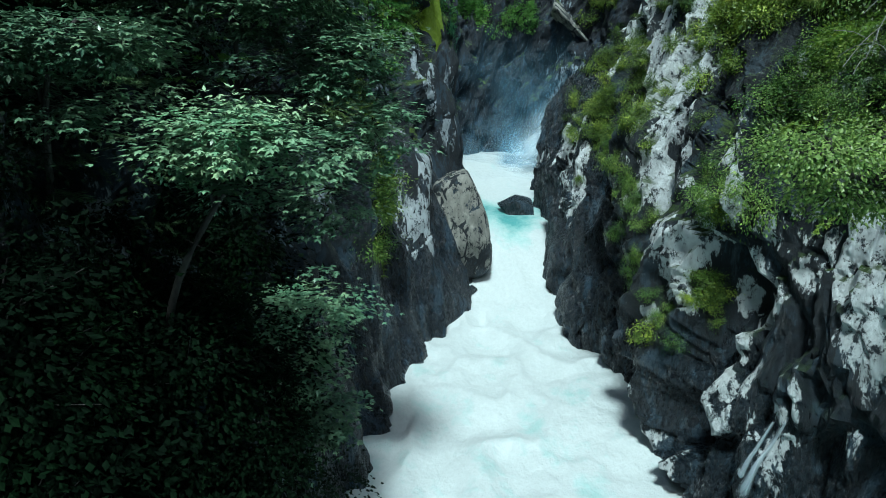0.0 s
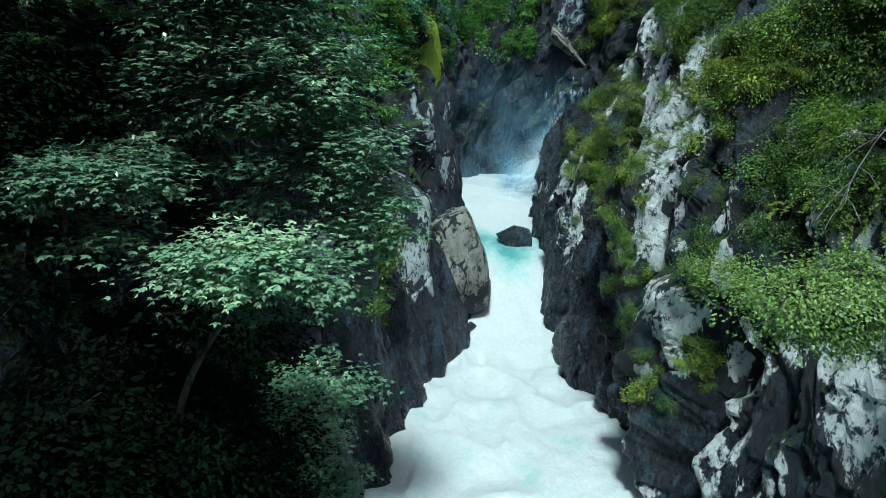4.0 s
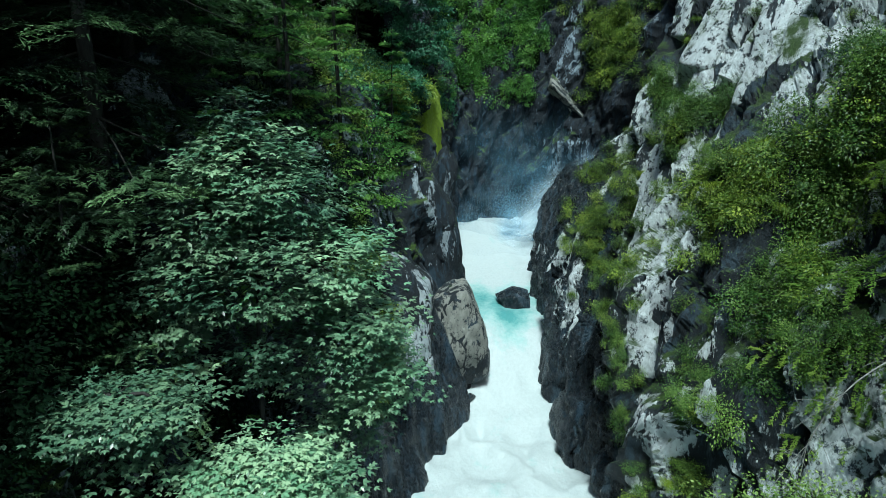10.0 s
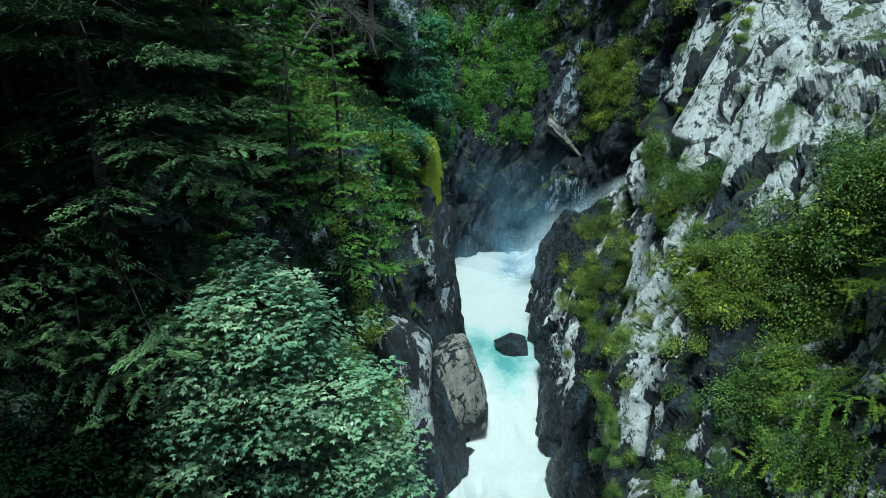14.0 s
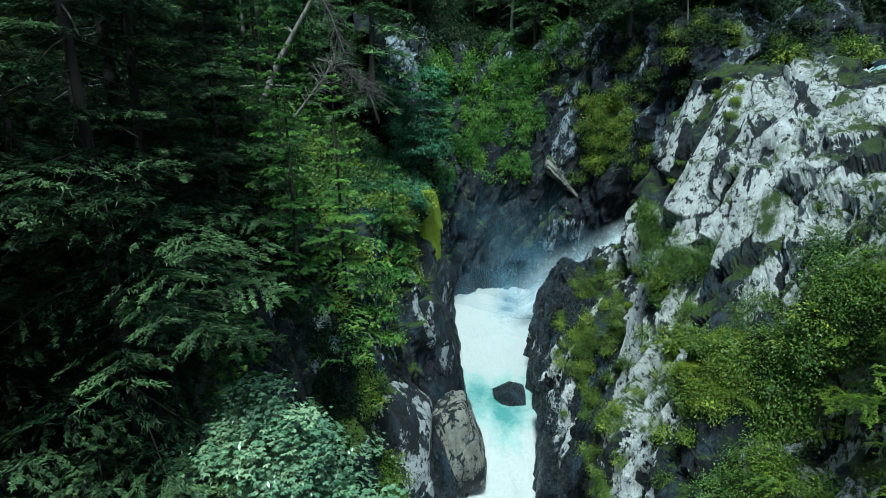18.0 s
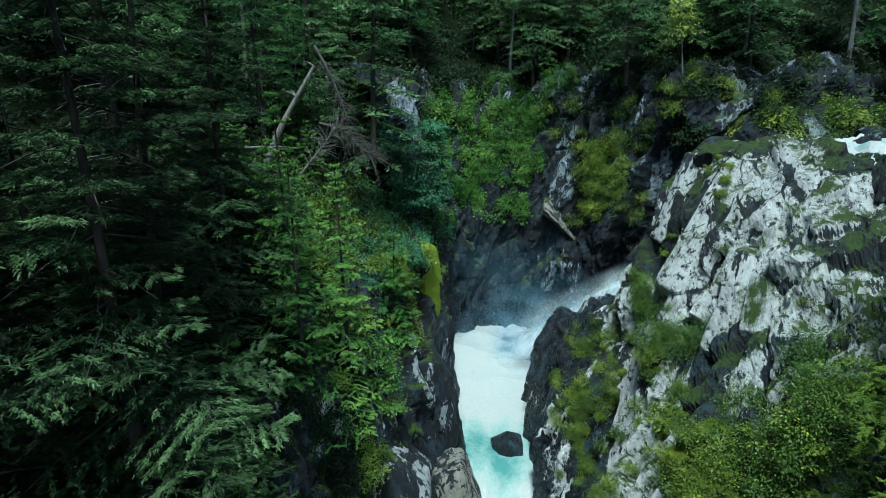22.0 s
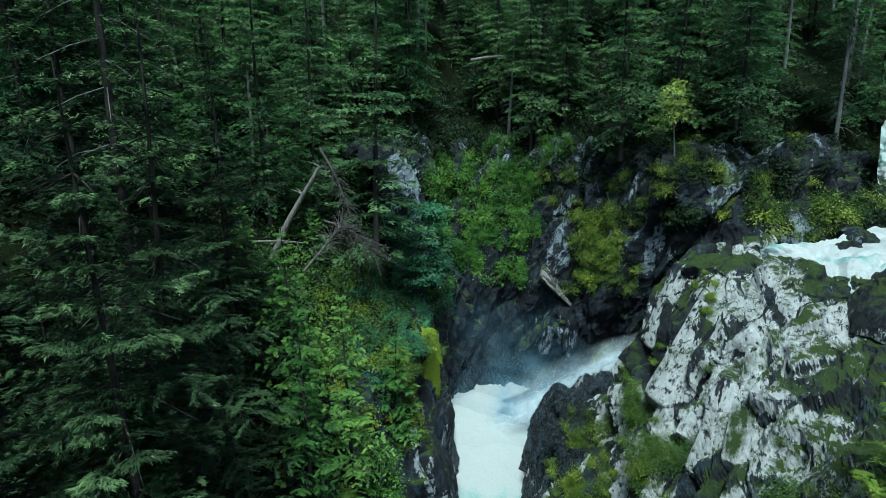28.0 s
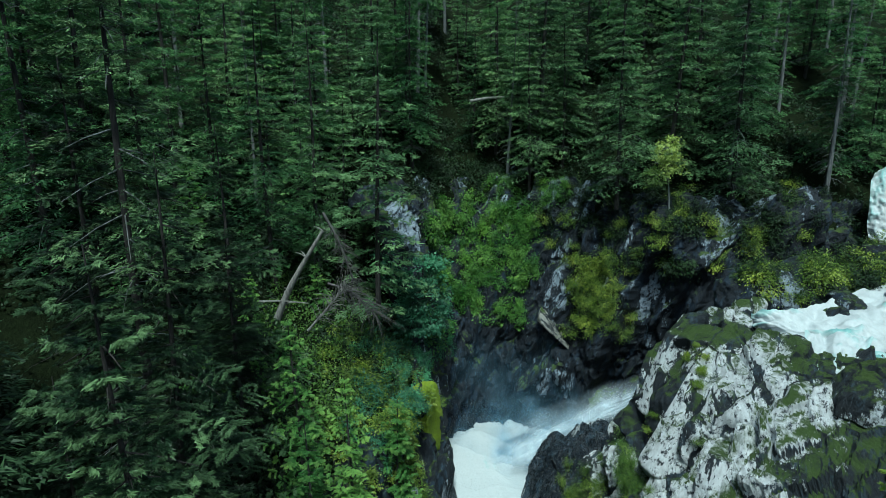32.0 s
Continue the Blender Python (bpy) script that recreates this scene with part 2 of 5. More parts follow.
    # pale bluish streaks: scratches, with wet highlights painted in
    scratch_sheen = ramp(nd, lk, texture(nd, lk, 1.1, 9, (2.2, 2.2, 0.3), (10, -14, 0), 0.7), [(0.60, (0,)), (0.80, (1,))])
    body = mixed(nd, lk, scratch_sheen, body, tuple(scratch_sheen_tone * c * s for c, s in zip(pale, (0.72, 0.92, 1.05))))
    col = mixed(nd, lk, bleach, body, pale_grain)
    mossy = maths(nd, lk, "ADD", maths(nd, lk, "MULTIPLY", nrm.outputs[2], 0.42), texture(nd, lk, 0.55, 7, (1, 1, 0.7), (0, 0, 0), 0.66))
    mossy = maths(nd, lk, "ADD", mossy, maths(nd, lk, "MULTIPLY", maths(nd, lk, "MAXIMUM", maths(nd, lk, "SUBTRACT", pos.outputs[2], 19.0), 0.0), moss_rise))
    mossy = maths(nd, lk, "MULTIPLY", ramp(nd, lk, mossy, [(0.75 - moss, (0,)), (0.89 - moss, (1,))]), dry.outputs[0])
    moss_tone = mixed(nd, lk, texture(nd, lk, 6, 5), tuple(c * 0.45 for c in moss_colour), tuple(c * 1.7 for c in moss_colour))
    col = mixed(nd, lk, mossy, col, moss_tone)
    lk.new(col, bs.inputs["Base Color"])
    rough = maths(nd, lk, "ADD", maths(nd, lk, "MULTIPLY", dry.outputs[0], 0.42), maths(nd, lk, "MULTIPLY", grain, 0.55), True)
    lk.new(rough, bs.inputs["Roughness"])
    height = maths(nd, lk, "ADD", maths(nd, lk, "MULTIPLY", grain, 0.5), streak)
    height = maths(nd, lk, "ADD", height, maths(nd, lk, "MULTIPLY", texture(nd, lk, 3.2, 12, (1, 1, 0.7), (25, 15, 0), 0.8), 0.7))
    bump(nd, lk, bs, height, 1.0, 0.2)
    return m


def leaf_material(name, low, high, tip=None, rough=0.5, sheer=0.25):
    m, nd, lk, bs = nodes_of(name)
    geo = nd.new("ShaderNodeNewGeometry")
    info = nd.new("ShaderNodeObjectInfo")
    v = maths(nd, lk, "ADD", maths(nd, lk, "MULTIPLY", geo.outputs["Random Per Island"], 0.7), maths(nd, lk, "MULTIPLY", info.outputs["Random"], 0.3))
    col = mixed(nd, lk, v, low, high)
    if tip:
        at = nd.new("ShaderNodeAttribute")
        at.attribute_name = "tip"
        col = mixed(nd, lk, at.outputs["Fac"], col, tip)
    # plants differ from one to the next
    own = maths(nd, lk, "ADD", maths(nd, lk, "MULTIPLY", info.outputs["Random"], 0.85), 0.6)
    hue = nd.new("ShaderNodeHueSaturation")
    lk.new(own, hue.inputs["Value"])
    lk.new(maths(nd, lk, "ADD", maths(nd, lk, "MULTIPLY", info.outputs["Random"], -0.035), 0.515), hue.inputs["Hue"])
    lk.new(col, hue.inputs["Color"])
    col = hue.outputs[0]
    lk.new(col, bs.inputs["Base Color"])
    bs.inputs["Roughness"].default_value = rough
    bs.inputs["Specular IOR Level"].default_value = 0.5 if rough < 0.7 else 0.08
    tr = nd.new("ShaderNodeBsdfTranslucent")
    lk.new(col, tr.inputs["Color"])
    mx = nd.new("ShaderNodeMixShader")
    mx.inputs[0].default_value = sheer
    lk.new(bs.outputs[0], mx.inputs[1])
    lk.new(tr.outputs[0], mx.inputs[2])
    lk.new(mx.outputs[0], nd["Material Output"].inputs["Surface"])
    return m


def bark_material(name, low, high, scale=6):
    m, nd, lk, bs = nodes_of(name)
    t = texture(nd, lk, scale, 8, (1, 1, 0.2), (0, 0, 0), 0.7)
    lk.new(mixed(nd, lk, ramp(nd, lk, t, [(0.35, (0,)), (0.65, (1,))]), low, high), bs.inputs["Base Color"])
    bs.inputs["Roughness"].default_value = 0.9
    bump(nd, lk, bs, t, 0.8, 0.04)
    return m


ROCK_BLUFF = rock_material("bleached_mossy_rock", 0.135, 0.012, 5.4, 0.58, 0.0045, moss_rise=0.001, scratch_sheen_tone=0.20, spread=1.3, pale=(0.80, 0.85, 0.87), moss_colour=(0.030, 0.058, 0.006))
ROCK_LEFT = rock_material("wet_dark_rock", -0.01, 0.0, 7.0, mid=(0.010, 0.019, 0.029), pale=(0.50, 0.57, 0.63), scratch_sheen_tone=0.28)
ROCK_BUTTRESS = rock_material("water_worn_rock", 0.16, -0.16, 2.6, pale=(0.40, 0.40, 0.36))
ROCK_SHOULDER = rock_material("scarred_dark_rock", 0.09, -0.12, 1.0, mid=(0.011, 0.017, 0.024), pale=(0.60, 0.66, 0.70), scratch_sheen_tone=0.30)
ROCK_MOSSY = rock_material("mossy_dark_rock", 0.02, 0.10, 0.0, moss_colour=(0.030, 0.056, 0.005))
ROCK_BACK = rock_material("slate_rock", -0.155, -0.05, 10.0, 0.0, -0.0095, (0.002, 0.005, 0.009), (0.006, 0.013, 0.023), (0.36, 0.44, 0.52), scratch_sheen_tone=0.18)
ROCK_BOULDER = rock_material("river_boulder_stone", -0.30, -0.3, 30.0)

MOSS = rock_material("bright_moss", -0.5, 0.9, -30.0, moss_colour=(0.21, 0.30, 0.012))

# near-black inner needles paint shade; pale tips mix new growth with painted light
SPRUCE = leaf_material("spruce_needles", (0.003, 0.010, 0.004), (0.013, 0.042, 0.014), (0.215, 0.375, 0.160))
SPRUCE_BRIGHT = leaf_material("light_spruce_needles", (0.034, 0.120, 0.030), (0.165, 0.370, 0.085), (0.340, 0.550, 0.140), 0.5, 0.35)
# far forest's needles, mixed paler than SPRUCE
SPRUCE_BLUE = leaf_material("far_spruce_needles", (0.022, 0.074, 0.027), (0.098, 0.255, 0.086), (0.300, 0.540, 0.195), 0.5, 0.35)
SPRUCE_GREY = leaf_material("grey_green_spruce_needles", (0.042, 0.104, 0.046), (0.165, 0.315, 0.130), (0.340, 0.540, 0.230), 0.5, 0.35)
LARCH = leaf_material("light_conifer_needles", (0.060, 0.135, 0.018), (0.240, 0.380, 0.048), (0.400, 0.520, 0.085), 0.5, 0.4)
HEMLOCK_GREEN = leaf_material("hemlock_needles", (0.058, 0.140, 0.022), (0.230, 0.390, 0.060), (0.390, 0.520, 0.100), 0.5, 0.4)
MAPLE = leaf_material("maple_leaves", (0.034, 0.095, 0.046), (0.160, 0.285, 0.180), (0.270, 0.400, 0.230), 0.31, 0.06)
ALDER = leaf_material("alder_leaves", (0.026, 0.075, 0.014), (0.105, 0.200, 0.040), (0.220, 0.330, 0.090), 0.4)
SHRUB = leaf_material("shrub_leaves", (0.020, 0.058, 0.008), (0.110, 0.200, 0.024), (0.310, 0.420, 0.060), 0.42)
SHRUB_GREEN = leaf_material("green_shrub_leaves", (0.018, 0.062, 0.012), (0.100, 0.205, 0.034), (0.250, 0.380, 0.080), 0.42)
SHRUB_COOL = leaf_material("blue_green_shrub_leaves", (0.030, 0.120, 0.060), (0.100, 0.280, 0.150), None, 0.42)
# colour darkened to carry the near-black shade between the trees
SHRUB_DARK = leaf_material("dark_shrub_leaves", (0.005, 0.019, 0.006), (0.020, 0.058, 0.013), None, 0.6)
# leaves near black: the bank's deep shade is put into their colour
SHRUB_SHADE = leaf_material("shade_painted_leaves", (0.001, 0.005, 0.002), (0.004, 0.014, 0.005), None, 0.8)
GRASS = leaf_material("grass_blades", (0.065, 0.130, 0.008), (0.220, 0.320, 0.028), None, 0.55)
IVY = leaf_material("hanging_vine_leaves", (0.020, 0.085, 0.012), (0.090, 0.235, 0.034), (0.180, 0.370, 0.060), 0.42)
BIRCHLEAF = leaf_material("pale_birch_leaves", (0.110, 0.200, 0.030), (0.270, 0.380, 0.090), None, 0.45)
BARK = bark_material("spruce_bark", (0.014, 0.013, 0.012), (0.050, 0.047, 0.044))
BARK_BROWN = bark_material("dead_twig_bark", (0.045, 0.044, 0.043), (0.120, 0.118, 0.114))
BARK_PALE = bark_material("grey_bark", (0.10, 0.11, 0.115), (0.24, 0.25, 0.25))
DEADWOOD = bark_material("weathered_deadwood", (0.10, 0.10, 0.095), (0.30, 0.30, 0.28))

m, nd, lk, bs = nodes_of("forest_soil")
lk.new(mixed(nd, lk, texture(nd, lk, 1.4, 8), (0.004, 0.006, 0.003), (0.012, 0.020, 0.006)), bs.inputs["Base Color"])
bs.inputs["Roughness"].default_value = 1.0
bump(nd, lk, bs, texture(nd, lk, 3, 8), 1.0, 0.2)
bs.inputs["Specular IOR Level"].default_value = 0.1
SOIL = m

# white water: foam everywhere but where the attribute "clear" lets the glacial green show
m, nd, lk, bs = nodes_of("glacial_white_water")
at = nd.new("ShaderNodeAttribute")
at.attribute_name = "clear"
swirl = texture(nd, lk, 0.55, 6, (1, 0.6, 1), (0, 0, 20), 0.62)
fine = texture(nd, lk, 3.0, 6)
v = maths(nd, lk, "ADD", at.outputs["Fac"], maths(nd, lk, "MULTIPLY", maths(nd, lk, "SUBTRACT", swirl, 0.5), 1.5))
v = maths(nd, lk, "ADD", v, maths(nd, lk, "MULTIPLY", maths(nd, lk, "SUBTRACT", fine, 0.5), 0.35))
foam = ramp(nd, lk, v, [(0.30, (0.51, 0.56, 0.57)), (0.52, (0.40, 0.545, 0.54)), (0.75, (0.25, 0.45, 0.44)), (1.0, (0.11, 0.31, 0.31))])
froth = ramp(nd, lk, texture(nd, lk, 5.0, 8, (1, 0.8, 1), (0, 0, 0), 0.75), [(0.30, (0.90,)), (0.66, (1.04,))])
shade = nd.new("ShaderNodeVectorMath")
shade.operation = "MULTIPLY"
lk.new(foam, shade.inputs[0])
lk.new(froth, shade.inputs[1])
lk.new(shade.outputs[0], bs.inputs["Base Color"])
bs.inputs["Roughness"].default_value = 0.45
bs.inputs["IOR"].default_value = 1.33
bump(nd, lk, bs, maths(nd, lk, "ADD", swirl, maths(nd, lk, "MULTIPLY", fine, 0.28)), 0.6, 0.35)
WATER = m

m, nd, lk, bs = nodes_of("drifting_spray")
at = nd.new("ShaderNodeAttribute")
at.attribute_name = "dense"
puff = ramp(nd, lk, texture(nd, lk, 0.30, 2, (1, 1, 0.55), (0, 25, 0), 0.45), [(0.25, (0,)), (0.75, (1,))])
alpha = maths(nd, lk, "MULTIPLY", puff, at.outputs["Fac"], True)
# white spray, with the blue of the shade put into its colour
bs.inputs["Base Color"].default_value = (0.34, 0.63, 0.86, 1)
bs.inputs["Roughness"].default_value = 1.0
bs.inputs["Specular IOR Level"].default_value = 0.0
lk.new(alpha, bs.inputs["Alpha"])
SPRAY = m

# falling water: a thick white core that frays into spray at its edges
m, nd, lk, bs = nodes_of("falling_water")
at = nd.new("ShaderNodeAttribute")
at.attribute_name = "dense"
fray = ramp(nd, lk, texture(nd, lk, 0.6, 2.5, (1, 1, 0.6), (0, 35, 0), 0.5), [(0.2, (0,)), (0.7, (1,))])
alpha = maths(nd, lk, "MULTIPLY", maths(nd, lk, "ADD", maths(nd, lk, "MULTIPLY", fray, 0.8), 0.2), at.outputs["Fac"], True)
bs.inputs["Base Color"].default_value = (0.74, 0.87, 0.95, 1)
bs.inputs["Roughness"].default_value = 0.9
lk.new(alpha, bs.inputs["Alpha"])
FALL = m

# ---------------------------------------------------------------- ground
LEFT_EDGE = ((-60, -13), (12, -12), (26, -8.5), (38, -5), (48, -3), (56, -2.5), (64, -4))
BACK_EDGE = ((-4, 60), (2, 71), (8, 69), (13, 62.5), (16, 60), (20, 54.5), (24, 51.5), (37, 53.5), (44, 57), (70, 62))


def ground_height(x, y):
    """Height of the forest floor; inside the gorge it lies below the water."""
    x, y = np.asarray(x, dtype=float), np.asarray(y, dtype=float)
    left = np.interp(y, *zip(*LEFT_EDGE)) - x
    back = y - np.interp(x, *zip(*BACK_EDGE))
    right = np.where(y < 33, x - 27, x - 52)
    z = np.full(np.broadcast(x, y).shape, -4.0)
    z = np.where(x > 26, 26.0, z)
    # unseen slopes behind and to the right, raised to shut out low skylight
    z = np.where(y < -20, np.maximum(z, 0.95 * (-20 - y)), z)
    z = np.where(right > 0, 28 + 0.85 * right, z)
    z = np.where(left > 0, np.maximum(z, 18.5 + 0.8 * left), z)
    z = np.where(back > 0, np.maximum(z, 30.5 + 0.62 * back), z)
    return np.where(z > 90, 90 + 110 * np.tanh((z - 90) / 160), z)


def build_ground():
    xs = np.concatenate([np.linspace(-2500, -90, 14), np.arange(-75, 90, 1.3), np.linspace(110, 2500, 14)])
    ys = np.concatenate([np.linspace(-2500, -60, 12), np.arange(-45, 130, 1.3), np.linspace(150, 2500, 14)])
    gx, gy = np.meshgrid(xs, ys)
    p = np.column_stack([gx.ravel(), gy.ravel(), np.zeros(gx.size)])
    p[:, 2] = ground_height(p[:, 0], p[:, 1]) + 0.7 * fbm(p / 4.0, 4, 5)
    ob = new("ground", mesh("ground", p, quads(len(ys), len(xs)), SOIL))
    return tagged(ob, "dark mossy forest floor on steep gorge slopes", "forest floor", kind="structure")


build_ground()


# ---------------------------------------------------------------- rock walls
def rock_wall(name, label, material, levels, across, up, side, **more):
    v, f, crack, plane, worn = cliff(levels, across, up, side, **more)
    me = mesh(name, v, f, material, worn, None, [("crack", crack), ("plane", plane)])
    return tagged(new(name, me), label, "rock face", kind="structure")


# plan lines of this wall, foot to top
bluff_line_a = (14, -20, 13, 6, 11, 12.5, 7.7, 16.4, 9.5, 21.5, 7.5, 27, 6.6, 31, 6.4, 36, 6.6, 42, 7.0, 46, 9.5, 50.5, 16, 53)
bluff_line_b = (13, -20, 12, 6, 10.5, 12.5, 7.8, 16.6, 9.5, 21.3, 7.6, 27, 6.7, 31, 6.6, 36, 6.9, 42, 7.2, 46, 9.5, 50, 16, 52)
bluff_line_c = (12.5, -20, 11, 6, 11, 13, 10.0, 17, 9.2, 20.5, 8.1, 27, 7.7, 31, 7.8, 36, 8.1, 42, 8.6, 46.3, 10.6, 49, 16, 51)
bluff_line_d = (14, -20, 12.6, 6, 12.4, 13, 11.6, 17.5, 10.6, 21, 9.5, 27.5, 9.0, 32, 9.0, 36.5, 9.2, 41.5, 9.9, 46, 12, 48.5, 17, 50)
bluff_line_e = (17, -20, 15, 6, 14.5, 13, 13.4, 18, 12.3, 22, 11.3, 28, 10.9, 33, 11.3, 37, 12.8, 40.5, 14.8, 43, 17, 45, 20, 47)
bluff_line_f = (22, -20, 20, 6, 19, 15, 17.5, 21, 15.6, 26, 14, 30, 13.4, 33, 13.6, 36, 15.2, 39, 17, 41, 19, 43, 22, 45)
bluff_line_g = (27, -20, 26, 6, 25, 20, 22.5, 27, 19.2, 30.2, 16.8, 32.2, 15.4, 34.4, 15.2, 36.5, 16.3, 38.4, 18.4, 40, 20.4, 41.5, 23, 43)
bluff_line_h = (29, -20, 29, 6, 28, 21, 25, 29, 21, 32.0, 18.2, 33.3, 16.3, 34.9, 16.0, 36.6, 16.9, 38.2, 18.8, 39.6, 20.8, 40.6, 23.5, 41.5)
bluff_line_i = (31, -20, 31, 6, 30, 21.5, 26.5, 30, 22, 33.0, 19.4, 34.2, 17.5, 35.4, 17.2, 36.6, 17.8, 37.6, 19.2, 38.8, 21, 39.6, 23.8, 40.6)
bluff_line_j = (40, -20, 40, 6, 38, 22, 33, 32, 26, 35, 21.5, 35.5, 19.5, 36, 19.2, 36.6, 19.4, 37.2, 20.4, 37.8, 22, 38.5, 25, 39)
rock_wall("wall_bluff", "tall bleached grey rock bluff streaked with moss above the torrent", ROCK_BLUFF, [(-3, bluff_line_a), (2, bluff_line_b), (8, bluff_line_c), (11.5, bluff_line_d), (15, bluff_line_e), (21, bluff_line_f), (25.6, bluff_line_g), (27.0, bluff_line_h), (27.4, bluff_line_i), (24.9, bluff_line_j)], 560, 360, -1, big=1.1, k=3, calm=(25.5, 0.55), broken=0.75, lean=(0.35, 0.2), size=4.2, polish=(0.3, 0.55), hollows=((6.6, 30.6, 1.4, 1.1, 1.6), (7.9, 16.8, 1.8, 0.9, 1.8), (8.7, 16.8, 1.9, 0.9, 2.3), (9.7, 17.0, 1.9, 0.8, 2.0), (9.4, 16.9, 3.4, 0.75, 1.8), (9.6, 16.8, 4.8, 0.7, 1.5), (9.9, 17.2, 6.0, 0.6, 1.2), (9.2, 23.5, 3.2, 0.9, 1.0)))

# plan lines of this wall, foot to top
west_line_a = (-6, -20, -5.0, 8, -3.2, 16, -2.2, 22, -1.0, 26.5, 0.2, 29.5, 1.0, 32, 1.6, 35, 2.0, 38, 1.8, 42, 1.2, 47, 0.6, 52, 0.3, 58)
west_line_b = (-6, -20, -5.2, 8, -3.5, 16, -2.6, 22, -1.4, 26.5, -0.3, 29.5, 0.4, 32, 0.9, 35, 1.4, 38, 1.4, 42, 1.0, 47, 0.5, 52, 0.2, 58)
west_line_c = (-8, -20, -7.4, 8, -6.4, 16, -4.8, 22, -3.8, 26.5, -3.2, 29.5, -2.2, 32, -0.9, 35, 0.0, 38, 0.3, 42, 0.3, 47, 0.2, 52, -0.2, 58)
west_line_d = (-11, -20, -10, 8, -8.6, 16, -7.0, 22, -5.6, 26.5, -4.6, 30, -3.6, 33, -2.4, 36.5, -1.3, 40, -0.9, 43, -1.0, 47, -0.8, 52, -1, 58)
west_line_e = (-14, -20, -13, 8, -11.6, 16, -9.6, 22, -8.2, 27, -7, 31, -5.6, 35, -4.2, 39, -2.4, 42.5, -2, 45, -2, 48, -2, 53, -3, 60)
rock_wall("wall_west", "dark wet rock wall with pale scars beside the white water", ROCK_LEFT, [(-3, west_line_a), (2, west_line_b), (9, west_line_c), (15, west_line_d), (19.5, west_line_e)], 380, 190, 1, big=0.9, k=11, lean=(-0.1, 0.1), size=3.6, polish=(6.0, 0.25))

# plan lines of this wall, foot to top
fall_line_a = (-1, 50, 0.5, 55, 3, 59, 7, 60.5, 11, 59.5, 15, 56.5, 19, 54, 24, 51, 32, 51, 40, 54)
fall_line_b = (-1.5, 50, 0, 55, 2.5, 60, 7, 61, 10.6, 59, 14.5, 56.5, 19, 54, 24, 50.5, 32, 51, 40, 54)
fall_line_c = (-2.5, 50, -1, 56, 2, 62, 6.5, 62, 10, 58.8, 13, 57, 18, 53.5, 23.3, 50, 32, 51, 40, 54)
fall_line_d = (-4, 51, -2.2, 58, 1.6, 67, 7, 66, 11.6, 61.6, 15.5, 58, 19.6, 53.2, 24, 50, 32, 50.8, 40, 54)
fall_line_e = (-6, 52, -3.6, 61, 1.6, 72, 8, 70, 13, 63, 16, 60.4, 20, 54.5, 24, 51.2, 32, 52, 40, 55)
fall_line_f = (-9, 54, -7, 64, 0, 76, 9, 74, 14, 66, 18, 63, 22, 57, 26, 54, 34, 55, 42, 58)
rock_wall("wall_fall", "slate-dark cliff behind the waterfall", ROCK_BACK, [(0, fall_line_a), (9, fall_line_b), (18, fall_line_c), (25, fall_line_d), (31, fall_line_e), (32.5, fall_line_f)], 330, 190, 1, big=1.15, k=23, lean=(0.3, 0.0), strata=0.12, size=5.6)


# ---------------------------------------------------------------- boulders and buttresses
def boulder_mesh(name, radius, material, k=0, rough=0.22, flat=(1, 1, 1), detail=6, cell=1.1, smooth=False):
    bm = bmesh.new()
    bmesh.ops.create_icosphere(bm, subdivisions=detail, radius=1)
    v = np.array([x.co[:] for x in bm.verts])
    f = np.array([[x.index for x in q.verts] for q in bm.faces])
    bm.free()
    a, crack, plane = facets(v / cell + 3.1 * k, k, 0.9)
    d = 1 + rough * a * 1.2 + rough * 0.5 * fbm(v * 1.5 + k, 3, k) + 0.03 * fbm(v * 6, 3, k + 3) - 0.04 * crack
    return mesh(name, v * d[:, None] * np.array(radius), f, material, smooth, None, [("crack", crack), ("plane", 0.4 + 0.2 * plane)])


def boulder(name, label, at, radius, material, k, turn=(0, 0, 0), **more):
    ob = new(name, boulder_mesh(name, radius, material, k, **more))
    ob.matrix_basis = pose(*at, *turn)
    return tagged(ob, label, "boulder")


def crag(name, label, at, planes, material, k, turn=(0, 0, 0), worn=16, rough=0.05, detail=6, smooth=True, category="rock", pallor=0.0, axes=None):
    """A block of rock bounded by planes (nx, ny, nz, distance), its edges worn round and its faces broken."""
    bm = bmesh.new()
    bmesh.ops.create_icosphere(bm, subdivisions=detail, radius=1)
    v = np.array([x.co[:] for x in bm.verts])
    f = np.array([[x.index for x in q.verts] for q in bm.faces])
    bm.free()
    n = np.array([q[:3] for q in planes], dtype=float)
    n /= np.linalg.norm(n, axis=1, keepdims=True)
    far = np.clip(v @ n.T / np.array([q[3] for q in planes]), 1e-6, None)
    p = v * ((far ** worn).sum(1) ** (-1 / worn))[:, None]
    q = p / np.array((1.0, 1.0, 1.8)) + 3.1 * k
    a, crack_a, plane_a = facets(q / 1.5, k, 1.0)
    b, crack_b, plane_b = facets(q / 0.6, k + 5, 1.0)
    size = np.linalg.norm(p, axis=1).mean()
    d = rough * size * (a + 0.4 * b + 0.4 * fbm(q, 3, k) - 0.35 * crack_a - 0.12 * crack_b) + 0.012 * fbm(p * 5, 3, k + 3)
    me = mesh(name, p + v * d[:, None], f, material, smooth, None, [("crack", np.clip(crack_a + 0.5 * crack_b, 0, 1)), ("plane", 0.25 + pallor + 0.3 * plane_a + 0.2 * plane_b)])
    ob = new(name, me)
    ob.matrix_basis = axes or pose(*at, *turn)
    return tagged(ob, label, category)


